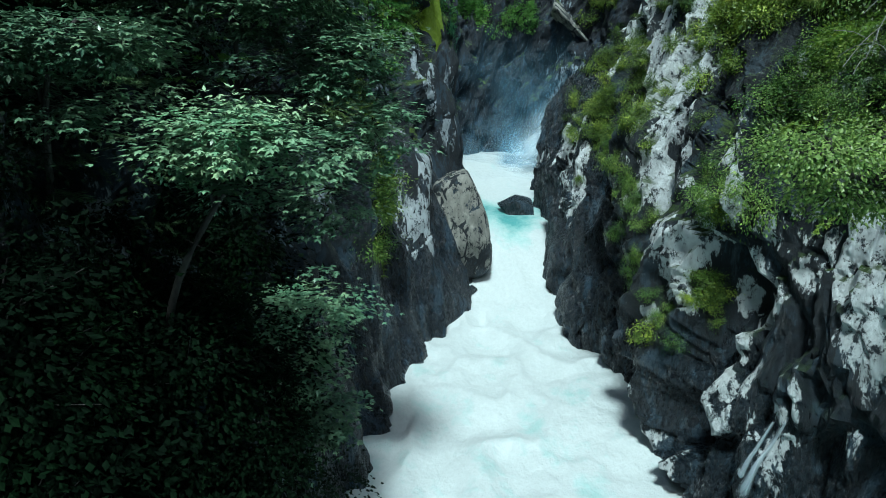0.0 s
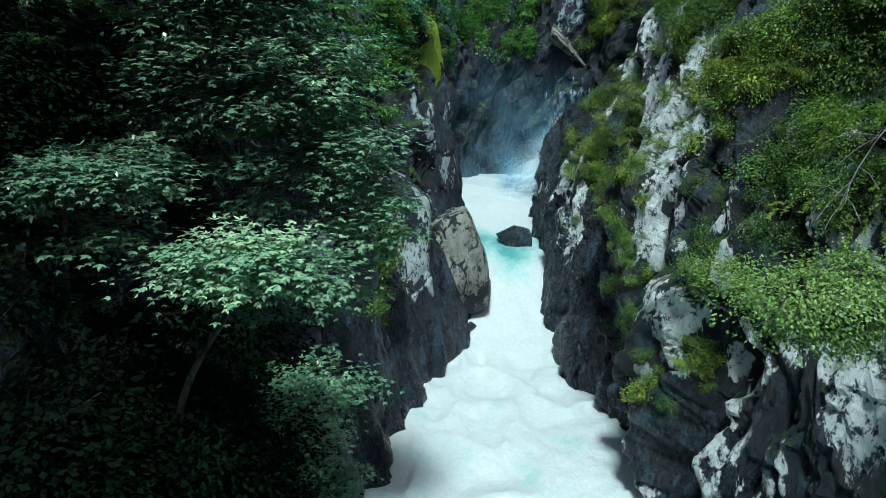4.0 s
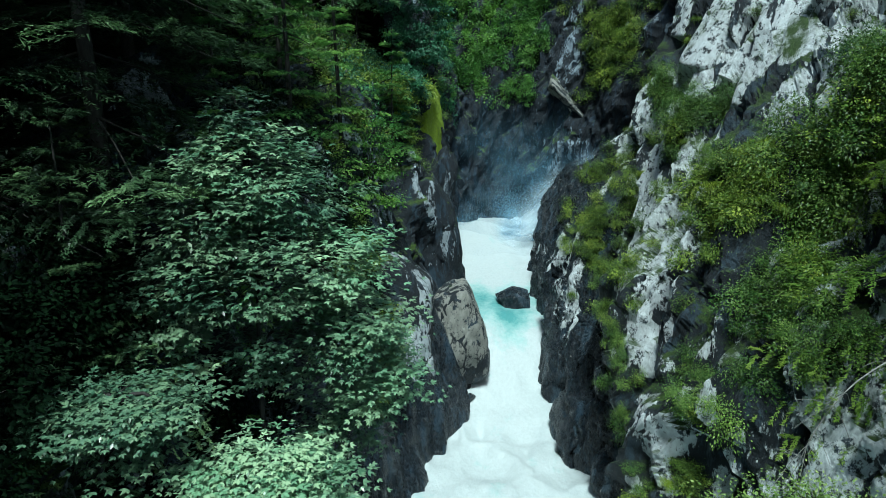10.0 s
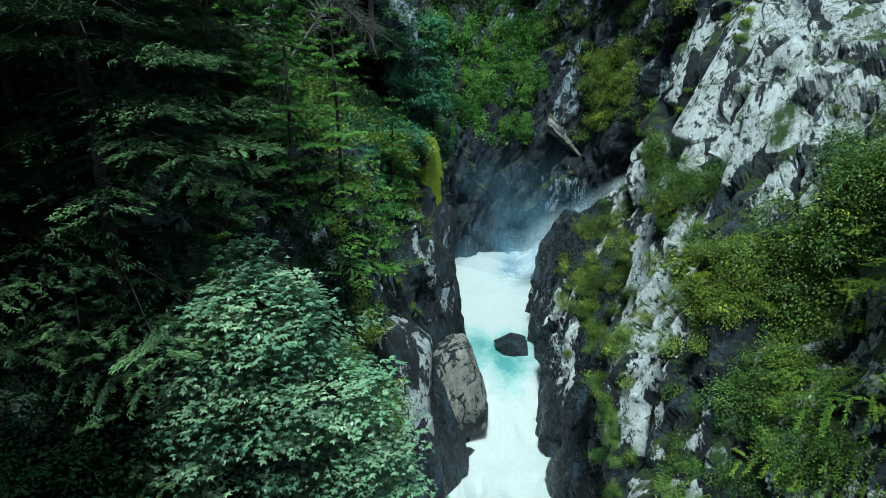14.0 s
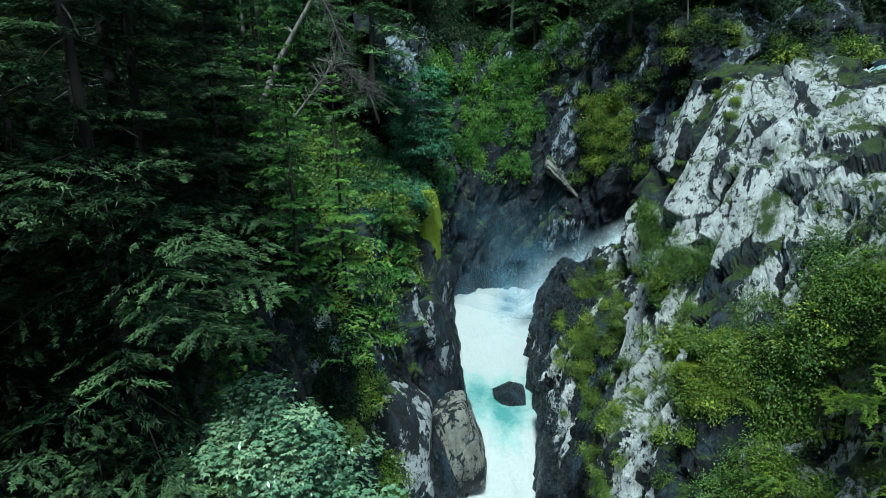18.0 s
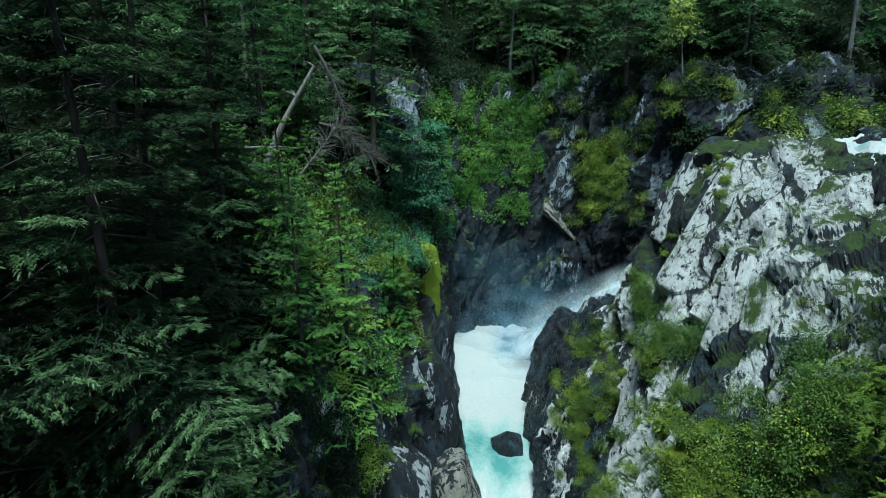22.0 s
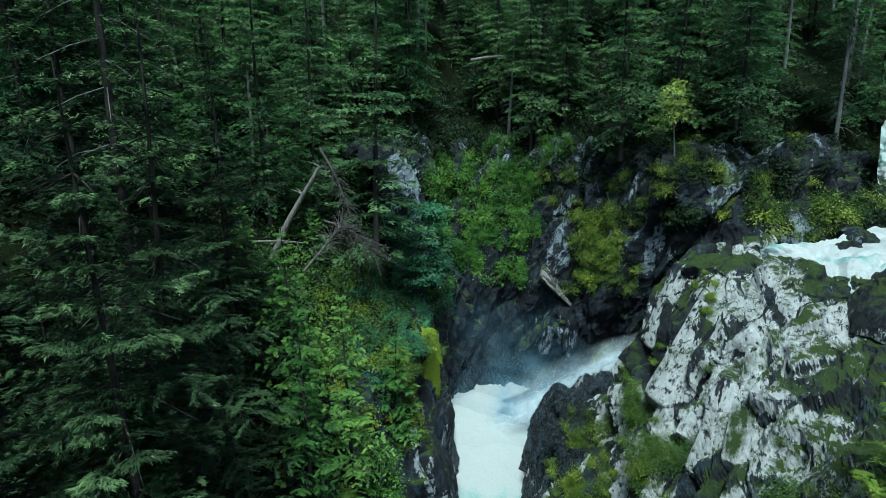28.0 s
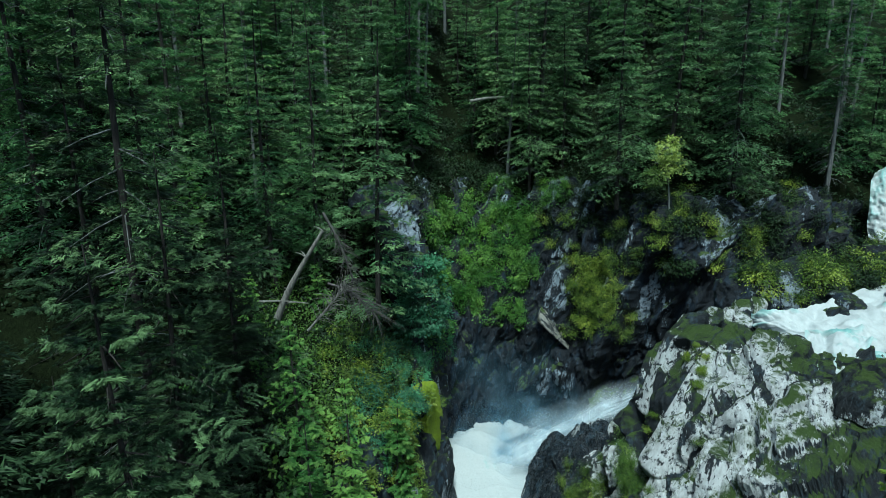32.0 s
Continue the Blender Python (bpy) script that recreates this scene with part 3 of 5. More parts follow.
def rib(label, top, foot, wide, thick, k, out=(-0.55, -0.8, 0.2), pallor=0.32):
    """A slab of the bluff that stands proud between its top and its undercut foot."""
    top, foot = Vector(top), Vector(foot)
    up = (top - foot).normalized()
    back = -Vector(out)
    back = (back - up * back.dot(up)).normalized()
    side = back.cross(up)
    m = Matrix((side, back, up)).transposed().to_4x4()
    m.translation = (top + foot) / 2
    half = (top - foot).length / 2
    return crag("rock_rib", label, None, [(1, 0.1, 0, wide), (-1, 0, 0.08, wide), (0.4, -1, 0.05, thick), (-0.5, -1, 0, thick), (0, 1, 0, 1.6), (0, -0.5, 1, half), (0.5, -0.2, -1, half), (-0.4, -0.3, -1, half * 0.95)],
                ROCK_BLUFF, k, worn=22, rough=0.07, smooth=False, pallor=pallor, axes=m)


rib("bleached rib of rock running down the bluff", (16.0, 33.4, 25.4), (13.0, 31.7, 19.8), 0.8, 0.75, 41)
rib("bleached wedge of rock with an undercut foot", (15.9, 29.0, 22.6), (14.0, 26.9, 17.7), 1.05, 0.9, 42)
rib("smooth white plate of rock on the bluff", (17.4, 29.6, 24.0), (15.0, 25.2, 19.9), 0.95, 0.45, 43, (-0.45, -0.85, 0.3), 0.6)
rib("pale leading edge of the bluff under the rim", (15.7, 36.4, 27.0), (13.9, 35.6, 21.6), 0.7, 0.8, 44, (-0.8, -0.6, 0.2))
rib("low pale rib of rock above the rapids", (11.6, 29.6, 15.2), (9.9, 28.4, 9.8), 0.75, 0.6, 45)
rib("pale fluted rock face above the basin", (11.0, 21.6, 11.4), (9.2, 20.4, 6.6), 0.8, 0.6, 46)
rib("narrow white slab of rock beside a dark cleft", (10.6, 19.2, 10.3), (9.8, 18.3, 7.0), 0.36, 0.45, 47, pallor=0.6)
rib("small white face of rock between shrubs", (11.1, 21.9, 11.7), (10.4, 20.9, 9.7), 0.5, 0.4, 48, pallor=0.6)
rib("bleached column of jointed rock", (11.7, 31.4, 16.0), (10.3, 29.6, 10.6), 0.7, 0.65, 49, pallor=0.5)

crag("river_boulder", "dark wet wedge-shaped boulder standing in the turquoise pool", (5.25, 40.3, 4.45), [
    (-0.5, -0.1, 0.86, 0.66), (-0.62, 0, -0.78, 0.95), (1, -0.1, 0.2, 0.98), (0.15, -0.2, 1, 0.52), (0.1, -1, 0.15, 0.75), (0, 1, 0, 0.9), (0.2, 0, -1, 0.9), (-0.5, -0.86, 0, 0.85)],
    ROCK_BOULDER, 4, (0, 4, 0), 14, 0.09, 5, category="boulder")
crag("buttress_rock", "pale smooth-worn rock buttress rising from the rapids", (1.0, 33.3, 4.6), [
    (-1, 0, 0, 1.6), (0.927, 0, 0.374, 1.58), (1, 0, 0.06, 1.72), (0.3, 0, 0.95, 3.5), (-0.45, 0, 0.89, 2.8), (0.85, -0.1, -0.5, 2.75),
    (-0.2, -0.95, 0.2, 1.75), (0.6, -0.8, 0.1, 1.7), (0.25, -0.9, -0.35, 1.9), (0, 1, 0, 2.0), (0.12, -0.25, -0.95, 3.1)], ROCK_BUTTRESS, 5, rough=0.06)
crag("buttress_rock", "dark undercut rock foot with a pale step", (1.15, 33.5, -0.3), [
    (-1, 0, 0, 1.6), (1, 0, 0.15, 1.5), (0.75, -0.2, 0.6, 1.75), (0, 0, 1, 2.3), (-0.1, -1, 0.1, 1.35), (0.6, -0.8, 0.25, 1.45), (0, 1, 0, 2.0), (0, 0, -1, 2.5)], ROCK_SHOULDER, 17, rough=0.09)
crag("buttress_rock", "dark ribbed rock shoulder with a white scar", (-2.5, 30.3, 4.4), [
    (0.673, 0, 0.741, 4.46), (1, 0, 0, 1.95), (-1, 0, 0.1, 1.9), (-0.1, -0.2, 0.97, 6.1), (-0.35, -0.93, 0.1, 1.9), (0.35, -0.9, 0.25, 2.3),
    (0.75, -0.66, 0, 2.1), (0, 1, 0, 2.2), (0, 0, -1, 6.0)], ROCK_SHOULDER, 7)
crag("buttress_rock", "dark angular rock wedged above the buttresses", (-1.2, 36.9, 9.8), [
    (0.856, 0, 0.517, 2.57), (0.99, 0, 0.15, 2.21), (0.98, 0, -0.2, 2.75), (0, 0, 1, 4.0), (-1, 0, 0, 2.6), (-0.2, -0.97, 0.1, 2.0),
    (0.6, -0.78, 0.1, 2.1), (0, 1, 0, 2.0), (0, 0, -1, 3.6)], ROCK_LEFT, 8, rough=0.07)
boulder("buttress_rock", "low dark rock foot washed by the rapids", (0.6, 31.6, 0.1), (1.4, 1.1, 1.3), ROCK_LEFT, 6, (0, 0, 30), rough=0.25, cell=0.8, smooth=True)
boulder("buttress_rock", "dark rock column under the mossy slab", (-0.4, 40.6, 11.6), (1.2, 1.9, 3.6), ROCK_LEFT, 11, (0, 6, 0), rough=0.25, cell=0.8, smooth=True)
boulder("hollow_rock", "undercut dark rock at the edge of the rapids", (7.3, 28.6, 1.4), (1.2, 1.8, 2.6), ROCK_LEFT, 9, (0, 12, 0), rough=0.25, cell=0.8, smooth=True)
crag("mossy_rock_corner", "upright rock corner covered in bright yellow-green moss", (-1.45, 43.3, 16.9), [
    (-0.5, -0.86, 0.2, 0.75), (0.93, -0.36, 0.12, 0.72), (-0.96, 0, -0.28, 0.95), (-0.5, 0, 0.86, 2.3), (0.5, 0, 0.86, 2.5), (0, -0.3, -0.95, 3.0), (0, 1, 0, 1.6)], MOSS, 15, (0, 0, 0), 9, 0.17)
crag("pale_slab", "long pale slab leaning on the dark cliff behind the fall", (12.2, 57.6, 17.8), [
    (1, 0, 0.9, 2.3), (-1, 0, -0.6, 2.4), (0, -0.5, 1, 0.24), (0, -0.2, -1, 0.24), (0, -1, 0, 1.3), (0, 1, 0, 1.5)], ROCK_BUTTRESS, 16, (0, 44, 0), 20, 0.05, 5)
boulder("mossy_boulder", "rounded boulder with a mossy crown above the falls", (23.5, 28.8, 26.1), (2.0, 1.8, 2.3), ROCK_MOSSY, 12, (0, 0, 0), rough=0.15)
for n, (x, y, z, s) in enumerate(((25.5, 44.5, 26.5, 2.6), (29.5, 45.5, 27, 2.8), (33.5, 45, 27, 2.4), (37.2, 47.5, 27.6, 2.6), (37.8, 44.8, 27.6, 1.7), (27.6, 38.6, 27.2, 0.9), (31.0, 36.2, 27.4, 0.8), (29.2, 40.2, 27.6, 1.1), (33.5, 40.4, 28.2, 1.0), (24.6, 38.6, 26.6, 0.8))):
    boulder("stream_boulder", "dark wet boulder beside the upper stream", (x, y, z), (s * 1.2, s, s), ROCK_BACK, 25 + n, (0, 0, 40 * n), rough=0.22, detail=5)


# ---------------------------------------------------------------- water
LEVEL = ((-60, -0.2), (24, 0.0), (29, 0.15), (31.5, 0.8), (34, 2.2), (36.5, 3.5), (39, 4.0), (44, 4.2), (48, 4.7), (53, 5.6), (58, 6.3), (63, 6.4))


def build_river():
    ys = np.concatenate([np.arange(-60, 8, 4.0), np.arange(8, 64, 0.16)])
    us = np.linspace(0, 1, 110)
    left = np.interp(ys, (-60, 16, 22, 27, 32, 36, 42, 48, 56, 62), (-9, -7, -5, -3.5, -1, -0.5, -0.5, -1, -1, -1))
    right = np.interp(ys, (-60, 6, 13, 18, 22, 27, 31, 38, 46, 52, 62), (16, 15, 14, 12, 10.5, 9.5, 9.5, 9.5, 10.5, 18, 18))
    x = left[:, None] + (right - left)[:, None] * us
    y = np.broadcast_to(ys[:, None], x.shape)
    p = np.column_stack([x.ravel(), y.ravel(), np.zeros(x.size)])
    rough = np.interp(p[:, 1], (5, 20, 29, 35, 38, 46, 50, 60), (0.30, 0.34, 0.38, 0.25, 0.08, 0.08, 0.12, 0.16))
    billow = 1 - np.abs(fbm(p * np.array((0.42, 0.30, 1)), 3, 31))
    p[:, 2] = np.interp(p[:, 1], *zip(*LEVEL)) + rough * ((billow - 0.6) * 1.2 + 0.16 * (0.6 - np.abs(fbm(p * np.array((1.3, 1.0, 1)) + 9, 3, 35))))
    # the green pool round the boulder, streaks down the chute, thin green swirls in the lower basin
    pool = np.exp(-((p[:, 1] - 40.6) / 4.0) ** 2)
    chute = np.exp(-((p[:, 1] - 37.0) / 2.6) ** 2 - ((p[:, 0] - 4.6) / 1.0) ** 2)
    clear = 0.08 + 0.62 * pool + 0.42 * chute + np.interp(p[:, 1], (6, 15, 19, 24, 28), (0.5, 0.26, 0.18, 0.14, 0.03))
    clear = clear + np.interp(p[:, 0], (8, 10), (0, 0.6)) * (p[:, 1] < 19)
    ob = new("water_torrent", mesh("water_torrent", p, quads(len(ys), len(us)), WATER, True, None, [("clear", clear)]))
    return tagged(ob, "churning white glacial water with turquoise pools", "river", kind="structure")


def stream(name, label, path, width, across=(1, 0.6, 0), clear=0.1, n=200, k=50, rough=0.3, material=None, dense=1.0, mottled=0.25):
    """Running or falling water along a path of (x, y, z), heaped in the middle."""
    line = spline(path, n)
    w = np.interp(np.linspace(0, 1, n), np.linspace(0, 1, len(width)), width)
    side = np.array(across, dtype=float)
    side /= np.linalg.norm(side)
    us = np.linspace(-1, 1, 40)
    p = (line[:, None, :] + side * (us[None, :, None] * w[:, None, None])).reshape(-1, 3)
    way = np.gradient(line, axis=0)
    normal = np.cross(side, way)
    normal = normal / (np.linalg.norm(normal, axis=1, keepdims=True) + 1e-9)
    normal *= np.sign(normal[:, 2:3] + 1e-6)
    heap = (1 - us ** 2)[None, :] * 0.35
    run = np.linspace(0, n / 12, n)[:, None]
    ridge = fbm(np.column_stack([(us[None, :] * 3 + 0 * run).ravel(), (run * 0.35 + 0 * us).ravel(), np.zeros(p.shape[0])]), 4, k).reshape(n, 40)
    ridge = ridge + 0.35 * fbm(np.column_stack([(us[None, :] * 9 + 0 * run).ravel(), (run * 2.2 + 0 * us).ravel(), np.zeros(p.shape[0])]), 3, k + 7).reshape(n, 40)
    p = p + (np.repeat(normal, 40, 0)) * (heap + rough * ridge).reshape(-1, 1)
    ob = new(name, mesh(name, p, quads(n, 40), material or WATER, True, None, [("clear", clear + mottled * ridge.ravel()), ("dense", dense * np.broadcast_to(np.clip(1.2 * (1 - us ** 2) ** 1.4, 0, 1), (n, 40)).ravel() * np.repeat(np.clip((1 - np.linspace(0, 1, n)) * 6, 0, 1), 40))]))
    return tagged(ob, label, "waterfall", kind="structure")


build_river()
stream("water_upper_fall", "white waterfall tumbling into the upper stream", [(50, 60, 37), (44.5, 55, 36), (41.5, 52.8, 35.2), (40.6, 51.4, 32.6), (40.2, 50.2, 30), (41, 47.5, 29)], (2.6, 2.4, 2.2, 2.2, 2.4), (1, -0.9, 0), 0.15, 200, 50, 0.5, mottled=0.5)
stream("water_upper_stream", "shallow white stream running over the bluff shoulder", [(44, 42, 29.1), (38, 40.5, 28.7), (32, 37.6, 27.9), (28, 35.4, 27.5), (25, 35.2, 27.1), (22.8, 37.8, 26.7), (22.6, 40.6, 24.8), (22.8, 43, 21)], (2.4, 3.2, 4.3, 4.7, 3.8, 2.0, 1.6, 1.6), (-0.25, 1, 0.15), 0.24, 240, 50, 0.55, mottled=0.65)
for spread in (1.0, 1.9):
    stream("water_main_fall", "main waterfall plunging behind the bluff", [(24.5, 45, 25), (21.8, 47.8, 20.5), (18.4, 49.3, 15.6), (14.9, 50.2, 13.0 + spread * 0.3), (11.6, 51, 10.0 + spread * 0.5), (8.8, 51.8, 7.6 + spread * 0.6), (5.5, 52.8, 5.6)], [w * spread for w in (1.0, 0.9, 1.0, 1.3, 1.6, 2.0, 2.4)], (0.25, 0.5, 1), 0.0, 200, 50, 0.10, FALL, 1.5 - 0.6 * spread)
stream("water_side_trickle", "white side fall slipping between the bluff and a boulder", [(25, 34.5, 27.6), (23, 31.6, 27.0), (21.9, 30, 26.0), (21.5, 28.6, 24.2), (21.3, 27.4, 22.0), (21, 26.6, 20)], (1.9, 1.4, 0.9, 0.7, 0.6, 0.4), (1, -0.3, 0), 0.25, 160)


def on_rock(origin, targets, lift=0.06):
    """Points where rays from an origin in the open air towards the targets meet the rock."""
    bpy.context.view_layer.update()
    deps = bpy.context.evaluated_depsgraph_get()
    found = []
    for target in targets:
        hit, place, normal, _, _, _ = scene.ray_cast(deps, Vector(origin), (Vector(target) - Vector(origin)).normalized())
        if hit:
            found.append(tuple(place - (Vector(target) - Vector(origin)).normalized() * lift))
    return found


for n, shift in enumerate((0.0, 0.35)):
    stream("water_bank_trickle", "thin white trickle over dark rocks by the basin", on_rock((2, 4, 12), [(9.0 + shift, 14.3, 3.4), (8.7 + shift, 14.4, 2.4), (8.5 + shift, 14.6, 1.4), (8.4 + shift, 14.8, 0.4)]), (0.05, 0.07, 0.10, 0.14, 0.22), (1, -0.6, 0), 0.1, 80, 50, 0.04, FALL, 0.8)


def spray_sheet(centre, reach, tall, dense, k):
    """One drifting veil of spray, bent and ragged."""
    n, mrows = 40, 30
    u, v = np.meshgrid(np.linspace(-1, 1, n), np.linspace(0, 1, mrows))
    p = np.column_stack([u.ravel() * reach, 1.5 * u.ravel() ** 2, v.ravel() * tall])
    p[:, 1] += 1.3 * fbm(p / 4 + k, 3, k)
    fade = np.clip(1 - u.ravel() ** 2, 0, 1) * np.clip(1 - v.ravel(), 0, 1) ** 1.3 * np.clip(v.ravel() * 6 + 0.3, 0, 1)
    return mesh("spray_veil", p + np.array(centre), quads(mrows, n), SPRAY, True, None, [("dense", dense * fade)])


spray = tagged(new("spray_cloud"), "blue-white spray drifting off the foot of the waterfall", "spray", kind="stuff")
for n, (c, reach, tall, dense) in enumerate((((8, 57, 4.5), 9, 14, 0.44), ((10, 54.5, 4.5), 6, 10, 0.75), ((10, 52.5, 4.5), 6, 10, 0.8), ((5, 55.5, 4.5), 5, 7, 0.3), ((12.5, 50.5, 5), 4.5, 11, 1.15), ((6, 49.5, 4.2), 5, 3.0, 0.22))):
    part("veil", spray_sheet(c, reach, tall, dense, 60 + n), spray)

# ---------------------------------------------------------------- plants
rng = np.random.default_rng(7)


def tube(path, radii, sides=7):
    """A tapered limb along a path."""
    path = np.asarray(path, dtype=float)
    way = np.gradient(path, axis=0)
    way /= np.linalg.norm(way, axis=1, keepdims=True) + 1e-9
    ref = np.where(np.abs(way[:, 2:3]) > 0.8, np.array([[1.0, 0, 0]]), np.array([[0, 0, 1.0]]))
    a = np.cross(way, ref)
    a /= np.linalg.norm(a, axis=1, keepdims=True) + 1e-9
    b = np.cross(way, a)
    t = np.linspace(0, 2 * np.pi, sides, endpoint=False)
    ring = a[:, None] * np.cos(t)[None, :, None] + b[:, None] * np.sin(t)[None, :, None]
    v = path[:, None] + ring * np.asarray(radii, dtype=float)[:, None, None]
    return v.reshape(-1, 3), quads(len(path), sides, True)


def joined(pieces):
    vs, fs, n = [], [], 0
    for v, f in pieces:
        vs.append(v)
        fs.append(f + n)
        n += len(v)
    return np.vstack(vs), np.vstack(fs)


def kites(base, way, length, width, up, fold=0.25):
    """Many small pointed leaves: base, direction, length, width and face normal of each."""
    n = len(base)
    way = way / (np.linalg.norm(way, axis=1, keepdims=True) + 1e-9)
    side = np.cross(way, up)
    side /= np.linalg.norm(side, axis=1, keepdims=True) + 1e-9
    nor = np.cross(side, way)
    length, width = np.asarray(length).reshape(-1, 1), np.asarray(width).reshape(-1, 1)
    mid = base + way * length * 0.45
    v = np.stack([base, mid + side * width * 0.5 - nor * width * fold, base + way * length - nor * length * 0.15, mid - side * width * 0.5 - nor * width * fold], 1)
    f = np.arange(n * 4).reshape(n, 4)
    f = np.concatenate([f[:, [0, 1, 2]], f[:, [0, 2, 3]]])
    return v.reshape(-1, 3), f


def spikes(base, way, length, width, up):
    """Needle twigs: one slim triangle each."""
    way = way / (np.linalg.norm(way, axis=1, keepdims=True) + 1e-9)
    side = np.cross(way, up)
    side *= np.asarray(width).reshape(-1, 1) / (np.linalg.norm(side, axis=1, keepdims=True) + 1e-9)
    v = np.stack([base - side * 0.5, base + side * 0.5, base + way * np.asarray(length).reshape(-1, 1)], 1)
    return v.reshape(-1, 3), np.arange(len(base) * 3).reshape(-1, 3)


def spruce_mesh(height, reach, bare, twigs, whorl, material, seed, droop=0.35, dead=0.0, needle=0.3, slim=0.3, ring=(4, 6), bark=None, loose=0.36):
    """Trunk, living crown and dead lower limbs of one conifer."""
    r = np.random.default_rng(seed)
    zs = np.linspace(0, height, 14)
    bend = np.column_stack([0.012 * height * np.sin(zs / height * 3 + seed), 0.012 * height * np.cos(zs / height * 2.3 + seed), zs])
    trunk = tube(bend, 0.0088 * height * (1 - zs / height) ** 0.85 + 0.015, 8)
    base, way, length, tip, limb = [], [], [], [], []
    z = bare * height
    while z < height * 0.985:
        share = (z / height - bare) / (1 - bare)
        span = reach * (1 - share) ** 0.75 * (0.6 + 0.4 * min(1, share * 5 + 0.3))
        for a in range(r.integers(*ring)):
            ang = r.uniform(0, 2 * np.pi)
            l = span * r.uniform(0.42, 1.18) + 0.15
            out = np.array((np.cos(ang), np.sin(ang), 0))
            side = np.array((-out[1], out[0], 0))
            k = max(6, int(twigs * l))
            # each limb carries side sprays; the twigs crowd along them and leave gaps between
            m = max(3, int(4.5 * l))
            at, hand, sag = np.sort(r.uniform(0.12, 1.0, m)), np.where(np.arange(m) % 2, 1.0, -1.0), r.normal(0, 0.03 + 0.01 * l, m)
            arm = (1.08 - 0.72 * at) * 0.46 * l * r.uniform(0.55, 1.15, m)
            bright = r.uniform(0.12, 1.0) ** 0.9 * r.uniform(0.6, 1.0, m)
            j, u = r.integers(0, m, k), r.uniform(0, 1, k)
            s = np.clip(at[j] + 0.45 * u * arm[j] / l, 0.03, 1.05)
            rise = 0.25 * (1 - share) * -1 + 0.55 * share
            pos = np.outer(s * l, out) + side * (hand[j] * u * arm[j])[:, None]
            pos[:, 2] = z + l * (rise * s - droop * s ** 2 + 0.18 * s ** 4) - 0.2 * u ** 2 * arm[j] + sag[j]
            pos[:, :2] += np.array((np.interp(z, zs, bend[:, 0]), np.interp(z, zs, bend[:, 1])))
            pos += r.normal(0, 0.22 * needle, (k, 3))
            base.append(pos)
            way.append(out * 0.6 + side * (hand[j] * 0.55)[:, None] + np.array((0, 0, -0.12)) + r.normal(0, loose, (k, 3)) * np.array((1, 1, 0.5)))
            length.append(r.uniform(0.6, 1.3, k) * needle)
            # limb ends paled in colour, as if lit, by each limb's random share
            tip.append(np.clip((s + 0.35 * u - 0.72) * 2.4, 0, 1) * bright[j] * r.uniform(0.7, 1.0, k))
            if l > 0.8:
                limb.append((pos.mean(0), out, l, z))
        z += whorl * r.uniform(0.7, 1.3)
    base, way, length, tip = map(np.concatenate, (base, way, length, tip))
    up = np.array((0, 0, 1.0)) + r.normal(0, 0.25, base.shape)
    v, f = spikes(base, way, length, length * slim, up)
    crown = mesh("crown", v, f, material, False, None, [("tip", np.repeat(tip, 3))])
    limbs = []
    for _, out, l, z in limb[::2]:
        o = np.array((np.interp(z, zs, bend[:, 0]), np.interp(z, zs, bend[:, 1]), z))
        limbs.append(tube([o, o + out * l * 0.4 - np.array((0, 0, 0.12 * l)), o + out * l * 0.8 - np.array((0, 0, 0.30 * l))], (0.035, 0.022, 0.008), 3))
    for _ in range(int(dead)):
        z, ang = r.uniform(0.12, bare) * height, r.uniform(0, 6.28)
        l = r.uniform(0.7, 2.4)
        o = np.array((np.interp(z, zs, bend[:, 0]), np.interp(z, zs, bend[:, 1]), z))
        out = np.array((np.cos(ang), np.sin(ang), -0.15))
        limbs.append(tube([o, o + out * l * 0.5, o + out * l + np.array((0, 0, -0.25 * l))], (0.03, 0.018, 0.006), 3))
    return mesh("trunk", *trunk, bark or BARK), crown, (mesh("brushwood", *joined(limbs), BARK_PALE if dead else BARK) if limbs else None)


def conifer(label, kind_meshes, m, name="spruce_tree"):
    trunk, crown, limbs = kind_meshes
    tree = new(name)
    part("trunk", trunk, tree)
    part("crown", crown, tree)
    if limbs:
        tagged(part("brushwood", limbs, tree, "grey bare branches"), kind="stuff")
    tree.matrix_basis = m
    return tagged(tree, label, "tree", "spruces of the gorge forest")


def stand(x, y, z=None, turn=0.0, size=1.0, lean=0.0):
    if z is None:
        z = float(ground_height(x, y)) - 0.4
    return pose(x, y, z, lean, 0, turn) @ Matrix.Scale(size, 4)


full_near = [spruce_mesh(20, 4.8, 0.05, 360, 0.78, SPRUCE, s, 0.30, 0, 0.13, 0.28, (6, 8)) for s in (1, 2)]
slim_near = [spruce_mesh(15, 2.9, 0.05, 360, 0.66, SPRUCE_BRIGHT, s, 0.30, 0, 0.115, 0.30, (5, 7)) for s in (3, 4)]
full_mid = [spruce_mesh(20, 3.8, 0.06, 60, 0.75, SPRUCE, s, 0.35, 0, 0.30, 0.36, (5, 8)) for s in (14, 15)]
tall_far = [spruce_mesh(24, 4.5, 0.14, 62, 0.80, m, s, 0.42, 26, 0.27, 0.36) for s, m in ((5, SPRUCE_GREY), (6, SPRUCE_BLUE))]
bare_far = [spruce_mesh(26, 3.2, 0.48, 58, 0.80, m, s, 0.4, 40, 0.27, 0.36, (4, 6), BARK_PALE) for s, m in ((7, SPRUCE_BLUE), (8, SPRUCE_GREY))]
